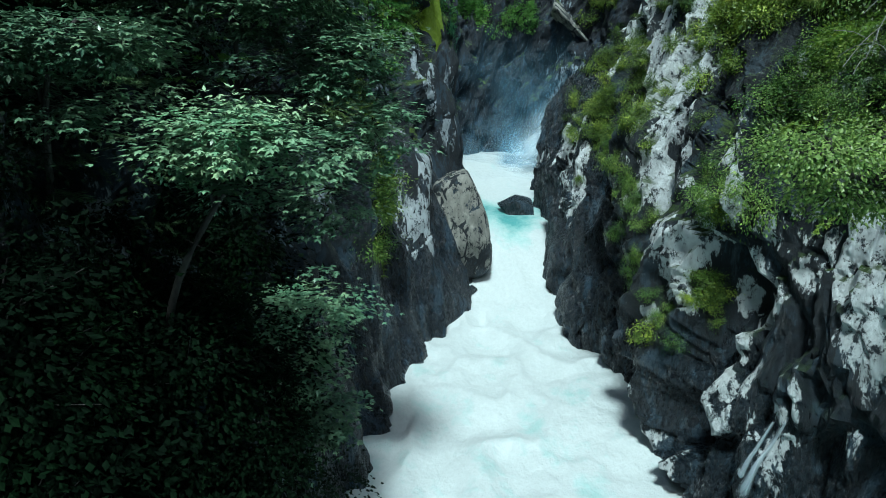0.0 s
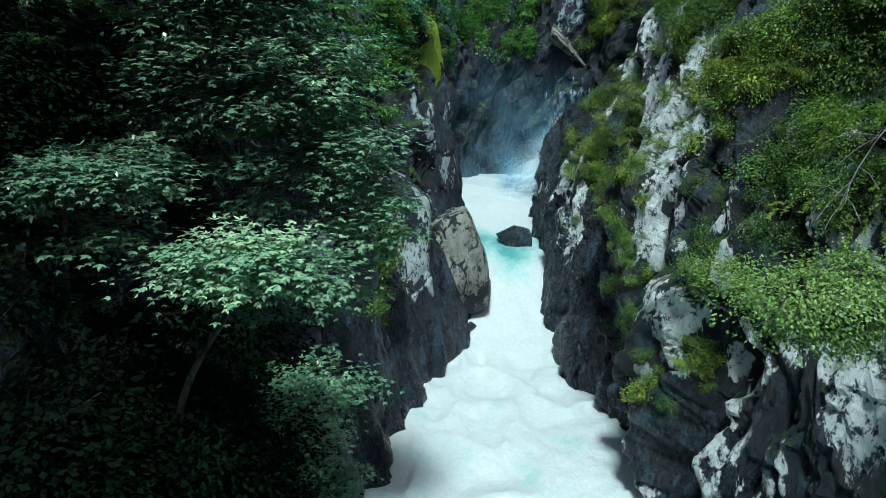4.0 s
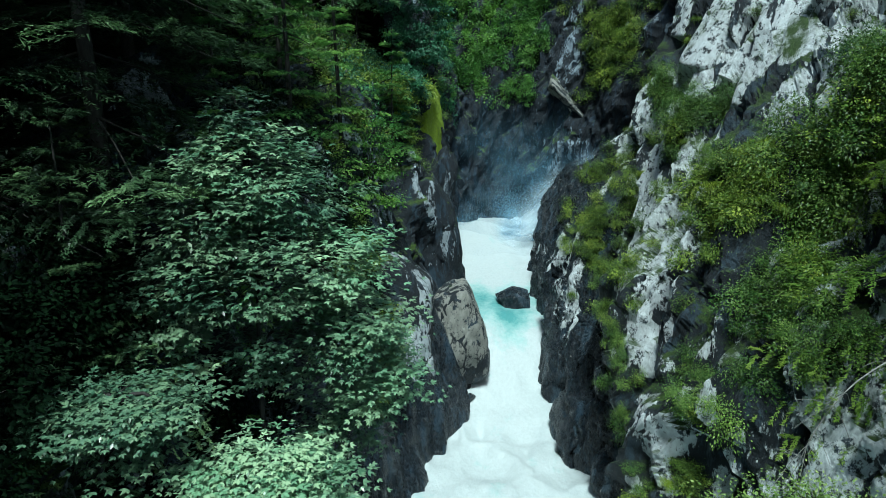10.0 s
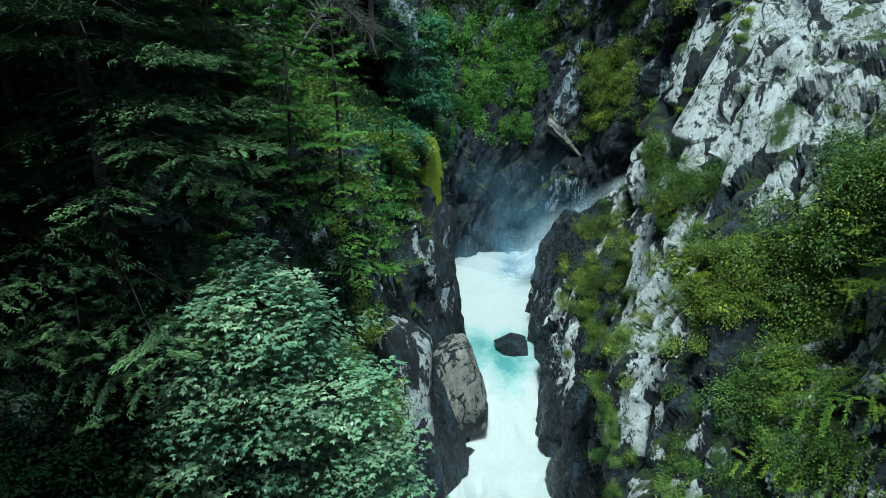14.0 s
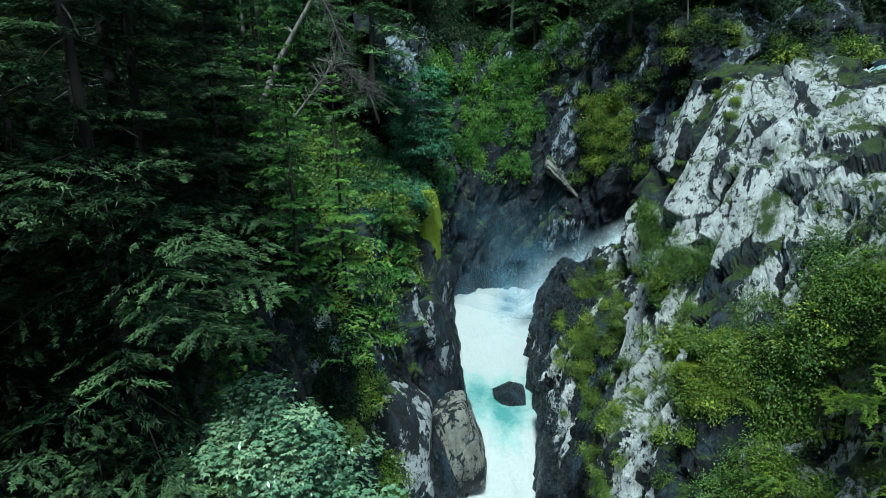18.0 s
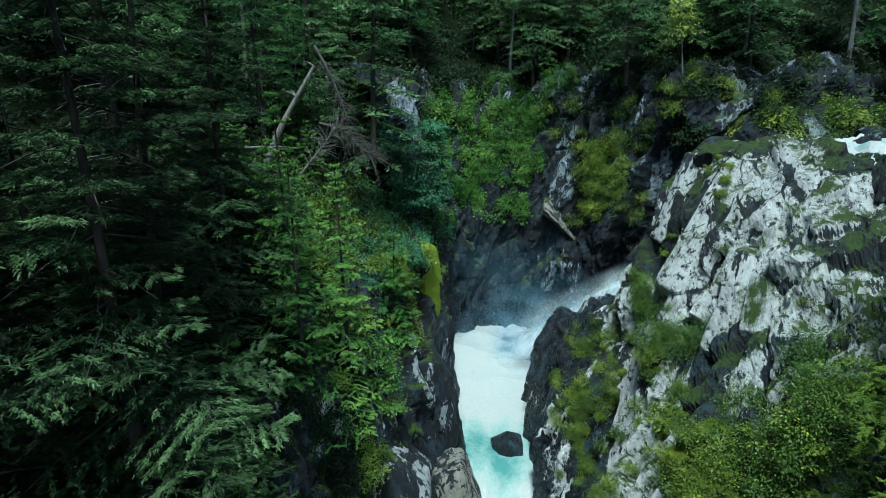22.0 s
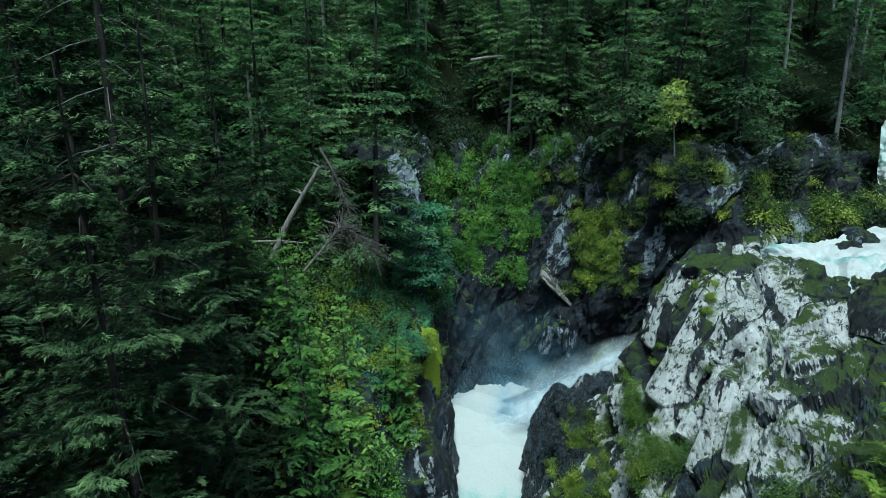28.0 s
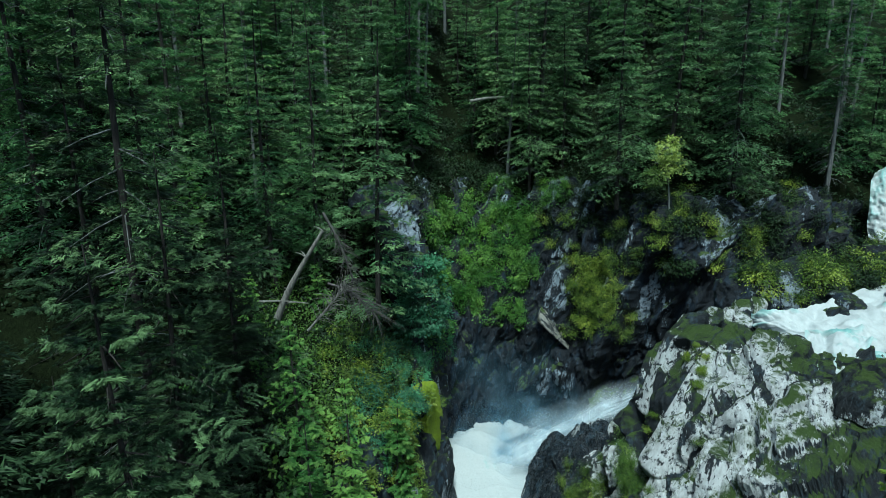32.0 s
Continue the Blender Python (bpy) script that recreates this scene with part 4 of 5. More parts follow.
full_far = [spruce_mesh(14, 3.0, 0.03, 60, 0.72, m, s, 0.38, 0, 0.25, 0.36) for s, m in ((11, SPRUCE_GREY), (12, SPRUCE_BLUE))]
young = [spruce_mesh(6, 1.8, 0.05, 150, 0.38, SPRUCE_BRIGHT, s, 0.3, 0, 0.15, 0.38) for s in (9, 10)]
snag = [spruce_mesh(27, 3.4, 0.5, 130, 0.8, SPRUCE, 16, 0.4, 34, 0.16, 0.38, (4, 6))]
light = [spruce_mesh(21, 5.3, 0.08, 330, 0.85, LARCH, 13, 0.45, 0, 0.115, 0.36, (4, 7), None, 0.45)]

NEAR = "dark green spruce with tips coloured as if sunlit on the gorge slope"
FAR = "tall shaded spruce standing in the forest behind the gorge"
BARE = "tall spruce with bare grey lower trunk and dead twigs"
YOUNG = "young bright green spruce growing on the slope"


class Kind:
    """One kind of tree: the first is built, all others are copies of it."""

    def __init__(self, meshes, label):
        self.meshes, self.label, self.first = meshes, label, None

    def put(self, m):
        if self.first is None:
            self.first = conifer(self.label, self.meshes, Matrix())
            self.first.matrix_basis = m
            return self.first
        ob = copy_thing(self.first, Matrix())
        ob.matrix_basis = m
        return ob


FULL = [Kind(q, NEAR) for q in full_near]
SLIM = [Kind(q, NEAR) for q in slim_near]
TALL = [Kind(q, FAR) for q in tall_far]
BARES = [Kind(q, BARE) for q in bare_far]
YOUNGS = [Kind(q, YOUNG) for q in young]
MIDS = [Kind(q, NEAR) for q in full_mid]
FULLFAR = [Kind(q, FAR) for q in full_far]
SNAGS = [Kind(q, "tall spruce with a bare grey trunk and dead branches") for q in snag]
HEMLOCK = [Kind(spruce_mesh(22, 3.7, 0.1, 280, 0.85, HEMLOCK_GREEN, 17, 0.45, 0, 0.12, 0.36, (4, 7), None, 0.45), "drooping mid-green hemlock against the bluff")]
LIGHTS = [Kind(q, "light green conifer with drooping sprays on the near bank") for q in light]

# the trees that stand out
for n, (x, y, top, kind, size) in enumerate((
        (-9.3, 15.6, 38.5, FULL, 1.15), (-11.6, 13.0, 33, FULL, 1.1), (-10.2, 20.6, 40.5, FULL, 1.05), (-6.6, 25.5, 28, SLIM, 1.0),
        (-13.0, 18.5, 33, FULL, 1.0), (-14.5, 24.0, 44, FULL, 1.2), (-5.2, 29.5, 27.5, SLIM, 0.95), (-8.0, 29.5, 31, SLIM, 1.05),
        (-3.0, 36.0, 22.5, YOUNGS, 1.2), (-11.0, 30.0, 36, FULL, 1.0), (-7.0, 19.0, 22.5, SLIM, 0.8), (-13, 34, 41, FULL, 1.1), (-8.4, 12.6, 18.5, FULL, 0.62), (-7.0, 17.6, 18.5, SLIM, 0.9), (-10.6, 11.0, 23, FULL, 0.85))):
    tree_height = {id(FULL): 20, id(SLIM): 15, id(YOUNGS): 6}[id(kind)] * size
    kind[n % 2].put(stand(x, y, top - tree_height, n * 77.0, size))
SNAGS[0].put(stand(-12.0, 22.8, 21, 40, 1.1))
FULLFAR[0].put(stand(-5.0, 46.5, 25.5, 10, 1.65))
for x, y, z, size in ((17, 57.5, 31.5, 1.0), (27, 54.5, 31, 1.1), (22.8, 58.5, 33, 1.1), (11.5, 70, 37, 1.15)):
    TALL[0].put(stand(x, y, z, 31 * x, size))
HEMLOCK[0].put(stand(16.8, 17.8, 11.8, 75, 0.95))
LIGHTS[0].put(stand(14.3, 14.0, 8.6, 30, 1.0))
LIGHTS[0].put(stand(18.4, 18.8, 10.5, 160, 0.9))

# unseen spruces added beside and behind the path's start to shade the west bank
for n, (x, y, z) in enumerate(((-12.5, -1, 7), (-9.5, -3.5, 5), (-15.5, 0.5, 13), (-11, -8, 7), (-16, -5, 15), (-8.6, -10, 3))):
    MIDS[n % 2].put(stand(x, y, z, n * 50.0, 1.5))

# the forest on the slopes
spots = []
for _ in range(3000):
    x, y = rng.uniform(-60, 62), rng.uniform(6, 104)
    left = np.interp(y, *zip(*LEFT_EDGE)) - x
    back = y - np.interp(x, *zip(*BACK_EDGE))
    if not (left > 2.5 and y < 64 or back > 1.5):
        continue
    if (x + 10) ** 2 + (y - 43) ** 2 < 12 or (x + 5) ** 2 + (y - 45) ** 2 < 16 or math.hypot(x, y) < 13:
        continue
    if abs(x) > 8 + 0.85 * y:
        continue
    gap = 3.0 if y < 60 else 2.6 if y < 85 else 3.6
    if any((x - a) ** 2 + (y - b) ** 2 < gap * gap for a, b in spots):
        continue
    spots.append((x, y))
    if len(spots) > 200:
        break
SCREENED = {2, 6, 7, 12, 15, 21, 23, 27, 28, 29, 31, 33, 34, 39, 44, 48, 50, 51, 53, 55, 57, 66, 68, 71, 72, 74, 79, 81, 83, 86, 87, 91, 92, 93, 94, 100, 101, 111, 113, 115, 121, 125, 127, 128, 130, 133, 135, 144, 146, 147, 151, 152, 154, 155, 157, 160, 161, 162, 163, 165, 166, 175, 177, 179, 180, 181, 182, 194, 195, 196, 197}  # rays cast from the camera's path met none of these; left out
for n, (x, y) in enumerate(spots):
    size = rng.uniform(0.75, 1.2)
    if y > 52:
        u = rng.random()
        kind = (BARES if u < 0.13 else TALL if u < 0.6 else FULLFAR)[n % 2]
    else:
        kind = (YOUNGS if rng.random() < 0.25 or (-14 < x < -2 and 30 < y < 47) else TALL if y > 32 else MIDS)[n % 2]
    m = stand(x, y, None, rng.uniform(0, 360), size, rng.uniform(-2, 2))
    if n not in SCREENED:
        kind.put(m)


# ---------------------------------------------------------------- broadleaf crowns and shrubs
def leafy(n_clumps, per_clump, radius, clump, leaf, material, seed, flat=0.6, lobes=1, hollow=0.55, loose=1.0):
    """A crown of leaf clumps: leaves hang off many short twigs in lumpy, separate masses."""
    r = np.random.default_rng(seed)
    d = r.normal(0, 1, (n_clumps, 3))
    d /= np.linalg.norm(d, axis=1, keepdims=True)
    c = d * (r.uniform(hollow, 1.0, (n_clumps, 1))) * np.array(radius)
    c *= (1 + 0.3 * fbm(d * 1.7 + seed, 2, seed))[:, None]
    k = per_clump
    off = r.normal(0, 1, (n_clumps, k, 3)) * np.array((1, 1, flat)) * clump * r.uniform(0.6, 1.3, (n_clumps, 1, 1))
    base = (c[:, None] + off).reshape(-1, 3)
    out = np.repeat(d, k, 0) * 0.6 + off.reshape(-1, 3) / clump * 0.35 + r.normal(0, 0.45, base.shape) + np.array((0, 0, -0.4))
    out[:, 2] *= loose
    up = np.array((0, 0, 1.3)) + (np.repeat(d, k, 0) * 0.5 + r.normal(0, 0.35, base.shape)) * loose
    size = leaf * r.uniform(0.65, 1.25, len(base))
    tips = np.repeat(np.clip(r.normal(0.2, 0.35, n_clumps), 0, 1), k)
    if lobes == 1:
        v, f = kites(base, out, size, size * 0.62, up)
        tips = np.repeat(tips, 4)
    else:
        vs, fs, n = [], [], 0
        w = out / np.linalg.norm(out, axis=1, keepdims=True)
        side = np.cross(w, up)
        side /= np.linalg.norm(side, axis=1, keepdims=True)
        for turn, share in ((0, 1.0), (0.95, 0.82), (-0.95, 0.82)):
            v, f = kites(base, w * math.cos(turn) + side * math.sin(turn), size * share, size * 0.42, up, 0.15)
            vs.append(v)
            fs.append(f + n)
            n += len(v)
        v, f = np.vstack(vs), np.vstack(fs)
        tips = np.tile(np.repeat(tips, 4), 3)
    return v, f, tips, c


def broadleaf(name, label, at, blobs, trunk_path, leaf, material, bark, seed, lobes=3):
    """A broadleaf tree: a trunk, and boughs that each carry their own leaves."""
    tree = new(name)
    path = np.array(trunk_path, dtype=float)
    part("trunk", mesh("trunk", *tube(spline(path, 12), np.linspace(0.10, 0.03, 12), 7), bark), tree)
    for b, (centre, radius, clumps, per) in enumerate(blobs):
        v, f, t, c = leafy(int(clumps * 0.72), int(per * 1.35), radius, 0.33, leaf, material, seed + b, 0.33, lobes, 0.55, 0.45 if lobes == 3 else 1.0)
        middle = np.array(centre)
        near = path[np.argmin(((path - middle) ** 2).sum(1) + 6 * (path[:, 2] > centre[2]))]
        mid = (near + middle) / 2 + np.array((0, 0, 0.4))
        limbs = [tube(spline([near, mid, middle], 6), np.linspace(0.06, 0.02, 6), 5)]
        for q in c[::3]:
            limbs.append(tube([middle, middle + q * 0.5 + np.array((0, 0, 0.1)), middle + q], (0.02, 0.014, 0.005), 3))
        bough = part("bough", mesh("bough", *joined(limbs), bark), tree)
        part("leaves", mesh("leaves", v + middle, f, material, False, None, [("tip", t)]), bough, "")
    tree.matrix_basis = pose(*at)
    return tagged(tree, label, "tree")


broadleaf("maple_tree", "broad maple with pale blue-green leaves on the gorge side", (-4.8, 14.6, 0), [
    ((-0.3, 0, 18.3), (0.5, 0.5, 0.8), 14, 30), ((0.0, 0, 17.2), (1.5, 1.3, 1.0), 80, 34), ((0.9, 0.2, 16.4), (1.6, 1.4, 1.1), 80, 34), ((-1.0, -0.3, 15.9), (1.6, 1.4, 1.2), 80, 34),
    ((1.6, -0.2, 14.6), (1.6, 1.4, 1.2), 70, 34), ((-1.6, -0.6, 14.2), (1.5, 1.4, 1.2), 60, 34), ((0.2, -0.5, 14.3), (1.7, 1.4, 1.3), 60, 34),
    ((2.5, 0.1, 12.9), (1.5, 1.3, 1.1), 70, 34), ((-2.7, -0.6, 12.4), (1.5, 1.3, 1.1), 50, 34), ((0.6, 0.2, 12.4), (1.8, 1.4, 1.3), 50, 34),
    ((3.0, 0.4, 11.2), (1.2, 1.2, 1.0), 50, 34), ((1.8, 0.8, 9.6), (1.4, 1.3, 1.3), 40, 34)],
    [(-0.8, 1.2, 6), (-0.5, 0.8, 9), (-0.2, 0.2, 12), (0, 0, 15), (-0.2, 0, 18.4)], 0.16, MAPLE, BARK, 100)
broadleaf("maple_tree", "low maple bough reaching out over the gorge", (-3.2, 10.4, 0), [
    ((-0.5, 0, 11.35), (1.4, 1.0, 0.55), 60, 34), ((-1.5, 0.2, 10.95), (0.9, 0.8, 0.5), 30, 34), ((0.6, 0.3, 11.0), (0.9, 0.8, 0.5), 30, 34), ((-0.6, 0.6, 10.3), (1.0, 0.8, 0.6), 16, 34)],
    [(-3.0, 1.5, 6.0), (-2.2, 0.9, 8.2), (-1.0, 0.3, 10), (0, 0, 11.2)], 0.14, MAPLE, BARK, 130)
broadleaf("maple_tree", "maple sapling with broad pale leaves against dark forest", (-6.5, 10.2, 0), [
    ((0.1, 0, 12.9), (1.1, 0.9, 0.5), 44, 34), ((-0.9, 0.2, 12.6), (1.0, 0.8, 0.5), 34, 34), ((1.1, 0.2, 12.8), (0.7, 0.7, 0.4), 24, 34), ((-0.2, 0.5, 11.8), (1.2, 0.9, 0.6), 20, 34)],
    [(-2.0, 2.0, 8.5), (-1.2, 1.2, 10), (-0.4, 0.3, 11.8), (0.1, 0, 12.8)], 0.14, MAPLE, BARK, 150)
broadleaf("maple_tree", "shaded maple sapling low on the west bank", (-3.6, 14.2, 0), [
    ((0.2, 0, 6.6), (1.3, 1.1, 1.0), 50, 30), ((-0.6, -0.3, 5.0), (1.4, 1.1, 1.1), 50, 30), ((0.4, 0, 3.8), (1.1, 1.0, 1.0), 40, 30), ((-1.2, -0.6, 3.2), (1.3, 1.0, 1.0), 40, 30)],
    [(-1.4, 0.6, 1.5), (-0.9, 0.4, 3.2), (-0.3, 0.1, 5), (0.1, 0, 6.6)], 0.15, MAPLE, BARK, 160)
broadleaf("birch_tree", "slender birch with yellow-green leaves at the cliff top", (20.0, 52.8, 30.5), [
    ((0, 0, 7.5), (0.9, 0.9, 1.2), 40, 20), ((0.3, 0, 5.9), (1.2, 1.1, 1.0), 45, 20), ((-0.7, 0, 4.9), (1.1, 1.0, 0.9), 40, 20)],
    [(0.8, 0, 0), (0.7, 0, 2), (0.4, 0, 4.5), (0.1, 0, 7)], 0.22, BIRCHLEAF, BARK_PALE, 170, 1)
broadleaf("rowan_tree", "slender leaning tree with fine green leaves by the rock wall", (-4.2, 30.6, 0), [
    ((0.7, 0, 16.8), (1.0, 0.9, 1.1), 40, 24), ((1.2, -0.2, 15.2), (1.0, 0.9, 0.8), 36, 24), ((0.1, 0.1, 14.6), (0.9, 0.9, 0.8), 30, 24), ((1.3, 0, 13.4), (0.8, 0.7, 0.6), 24, 24)],
    [(-0.8, 0.2, 8.2), (-0.3, 0, 11), (0.3, 0, 14), (0.7, 0, 17.2)], 0.15, IVY, BARK, 185, 1)
broadleaf("willow_tree", "blue-green willow drooping over the gorge rim", (-1.6, 51.5, 0), [
    ((0.2, -0.6, 27.5), (2.0, 1.6, 1.5), 70, 26), ((0.4, -0.8, 24.6), (2.0, 1.6, 1.6), 70, 26), ((-1.0, -1.2, 22.4), (2.0, 1.6, 1.5), 60, 26), ((1.0, -1.0, 22.6), (1.4, 1.3, 1.3), 50, 26)],
    [(-1.5, 2.0, 19), (-1.0, 1.4, 22), (-0.4, 0.4, 25), (0, 0, 28)], 0.26, SHRUB_COOL, BARK, 180, 1)
broadleaf("alder_shrub", "bright green shrub leaning out from the near bank", (5.9, 9.0, 0.2), [
    ((-0.2, 0, 10.9), (1.2, 0.9, 0.32), 90, 40), ((1.1, 0.3, 11.1), (1.1, 0.9, 0.34), 90, 40), ((0.5, 0.4, 10.2), (1.1, 0.9, 0.3), 60, 40), ((1.6, 0.4, 10.3), (1.0, 0.8, 0.3), 60, 40)],
    [(5.0, 1.6, 8.0), (3.0, 0.8, 9.6), (1.0, 0.2, 10.4), (0, 0, 10.7)], 0.075, ALDER, BARK, 190, 1)


def shrub_mesh(radius, clumps, per, leaf, material, seed):
    """The woody stems and the leaves of one shrub."""
    v, f, t, c = leafy(clumps, per, radius, 0.22, leaf, material, seed, 0.7, 1, 0.2)
    foot = np.array((0, 0, -0.6 * radius[2]))
    stems = [tube([foot, (foot + q) * 0.5 + np.array((0, 0, 0.08)), q], (0.022, 0.014, 0.005), 3) for q in c[::3]]
    return mesh("stem", *joined(stems), BARK), mesh("foliage", v, f, material, False, None, [("tip", t)])


def grass_mesh(n, length, material, seed):
    """A tuft of long blades that arch over and hang."""
    r = np.random.default_rng(seed)
    ang, l = r.uniform(0, 6.28, n), r.uniform(0.5, 1.1, n) * length
    out = np.column_stack([np.cos(ang), np.sin(ang), np.zeros(n)])
    base = r.normal(0, 0.22, (n, 3)) * np.array((1, 1, 0.4))
    s = np.linspace(0, 1, 5)
    arch = r.uniform(0.8, 1.9, n)
    pts = base[:, None] + out[:, None] * (s * 0.75)[None, :, None] * l[:, None, None]
    pts[:, :, 2] += (s * 0.75 - s ** 2 * arch[:, None]) * l[:, None]
    side = np.column_stack([-out[:, 1], out[:, 0], np.zeros(n)]) * 0.007
    w = np.array((1, 1, 0.8, 0.5, 0.05))
    v = np.stack([pts + side[:, None] * w[None, :, None], pts - side[:, None] * w[None, :, None]], 2)
    i = np.arange(n)[:, None] * 10 + np.arange(4)[None] * 2
    f = np.stack([i, i + 1, i + 3, i + 2], -1).reshape(-1, 4)
    return mesh("foliage", v.reshape(-1, 3), f, material, False)


class Plant:
    """One kind of small plant: the first is built, all others are copies of it."""

    def __init__(self, name, me, label, category, group):
        self.ob, self.args = None, (name, me, label, category, group)

    def put(self, m):
        if self.ob is None:
            name, me, label, category, group = self.args
            self.ob = tagged(new(name, None if isinstance(me, tuple) else me), label, category, group)
            if isinstance(me, tuple):
                part("stem", me[0], self.ob)
                part("foliage", me[1], self.ob)
            made = self.ob
        else:
            made = copy_thing(self.ob, Matrix())
        made.matrix_basis = m
        return made


CLIFF_SHRUB = [Plant("cliff_shrub", shrub_mesh((0.9, 0.9, 0.7), 34, 22, 0.12, SHRUB, 200 + s), "bushy yellow-green shrub rooted in the rock face", "shrub", "shrubs on the cliffs") for s in range(3)]
GULLY_SHRUB = [Plant("gully_shrub", shrub_mesh((1.0, 0.9, 0.7), 38, 26, 0.10, SHRUB_GREEN, 280 + s), "fine-leaved deep green shrub crowding a rock gully", "shrub", "shrubs in the gullies") for s in range(3)]
FERN = [Plant("fern_clump", shrub_mesh((0.8, 0.8, 0.6), 30, 26, 0.16, SHRUB, 260 + s), "spreading yellow-green fern on the wooded rim", "fern", "ferns on the rim") for s in range(2)]
RIM_SHRUB = [Plant("rim_shrub", shrub_mesh((1.0, 0.9, 0.8), 34, 22, 0.14, SHRUB, 270 + s), "leafy green shrub along the far cliff edge", "shrub", "shrubs of the far cliff") for s in range(2)]
COOL_SHRUB = [Plant("willow_shrub", shrub_mesh((1.1, 1.1, 0.9), 40, 26, 0.15, SHRUB_COOL, 210 + s), "blue-green willow shrub on the gorge rim", "shrub", "shrubs on the rim") for s in range(2)]
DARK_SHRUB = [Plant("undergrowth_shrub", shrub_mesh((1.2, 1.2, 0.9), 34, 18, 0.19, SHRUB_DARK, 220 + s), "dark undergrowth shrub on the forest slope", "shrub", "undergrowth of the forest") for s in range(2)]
SHADE_SHRUB = [Plant("shade_shrub", shrub_mesh((1.2, 1.2, 0.9), 40, 26, 0.11, SHRUB_SHADE, 250 + s), "near-black leafy shrub on the bank, shade painted into its leaves", "shrub", "shrubs in the shade") for s in range(2)]
VINE = [Plant("hanging_vine", shrub_mesh((0.9, 0.7, 1.3), 40, 24, 0.17, IVY, 230 + s), "leafy green vine hanging over the cliff", "vine", "vines on the back cliff") for s in range(2)]
TUFT = [Plant("grass_tuft", grass_mesh(420, 0.62, GRASS, 240 + s), "tuft of long hanging grass on a ledge", "grass tuft", "grass tufts on the ledges") for s in range(3)]

# plants sit on the rock faces: rays from open air find the ledge or face they grow on
bpy.context.view_layer.update()
deps = bpy.context.evaluated_depsgraph_get()


def rock_point(origin, way, names):
    hit, place, normal, _, ob, _ = scene.ray_cast(deps, Vector(origin), Vector(way).normalized())
    return (place, normal) if hit and ob.name in names else None


def sow(kinds, count, box, names, origin, seed, size=(0.6, 1.2), sink=0.1, accept=None):
    """Scatter plants over the part of a rock face that lies in a box, seen from an origin in the open air."""
    r = np.random.default_rng(seed)
    done = 0
    for _ in range(count * 6):
        if done >= count:
            break
        target = [r.uniform(a, b) for a, b in box]
        got = rock_point(origin, Vector(target) - Vector(origin), names)
        if got is None:
            continue
        place, normal = got
        if not all(a - 0.5 <= c <= b + 0.5 for c, (a, b) in zip(place, box)):
            continue
        if accept and not accept(place, normal):
            continue
        at = place - normal * sink
        kinds[r.integers(len(kinds))].put(pose(at.x, at.y, at.z, r.uniform(-15, 15), r.uniform(-15, 15), r.uniform(0, 360)) @ Matrix.Diagonal((*(r.uniform(*size) * r.uniform(0.8, 1.25, 3)), 1)))
        done += 1


def patchy(scale, level, k, ledge=-0.2):
    """True in uneven patches, and only where the face isn't too steep."""
    def test(place, normal):
        return float(fbm(np.array([place[:]]) / scale, 3, k)[0]) > level and normal.z > ledge
    return test


MID = (2.0, 6.0, 22.0)
sow(CLIFF_SHRUB, 80, ((7.5, 13), (17, 46), (7, 22)), {"wall_bluff"}, MID, 1, (0.35, 0.8), 0.15, patchy(2.5, 0.1, 90))
sow(TUFT, 30, ((7.5, 17), (17, 44), (6, 27)), {"wall_bluff"}, MID, 2, (0.4, 0.85), 0.05, patchy(2.5, 0.0, 91, 0.0))
sow(CLIFF_SHRUB, 30, ((13, 24), (20, 40), (14, 28)), {"wall_bluff"}, (4, 8, 34), 3, (0.3, 0.8), 0.1, patchy(2.2, 0.25, 92))
sow(CLIFF_SHRUB + GULLY_SHRUB, 70, ((9, 22), (8, 22), (4, 22)), {"wall_bluff"}, (0, 2, 16), 4, (0.6, 1.1), 0.1, patchy(2.5, 0.0, 93))
sow(CLIFF_SHRUB, 50, ((8.2, 12), (26, 41), (5, 17)), {"wall_bluff"}, MID, 14, (0.35, 0.75), 0.15)
sow(TUFT, 40, ((11, 15.5), (20, 28), (12, 19)), {"wall_bluff"}, MID, 15, (0.45, 0.9), 0.05, patchy(2.0, 0.1, 96))


def belt(kinds, count, line, reach, names, origin, seed, size, sink=0.1):
    """Plants crowded along a crooked ledge or gully of a rock face."""
    r = np.random.default_rng(seed)
    line = np.array(line, dtype=float)
    u = r.uniform(0, len(line) - 1, count)
    for t in u:
        centre = np.array([np.interp(t, np.arange(len(line)), line[:, n]) for n in range(3)])
        got = rock_point(origin, Vector(centre + r.normal(0, reach, 3)) - Vector(origin), names)
        if got is not None:
            at = got[0] - got[1] * sink
            kinds[r.integers(len(kinds))].put(pose(at.x, at.y, at.z, r.uniform(-20, 20), r.uniform(-20, 20), r.uniform(0, 360)) @ Matrix.Diagonal((*(r.uniform(*size) * r.uniform(0.75, 1.3, 3)), 1)))


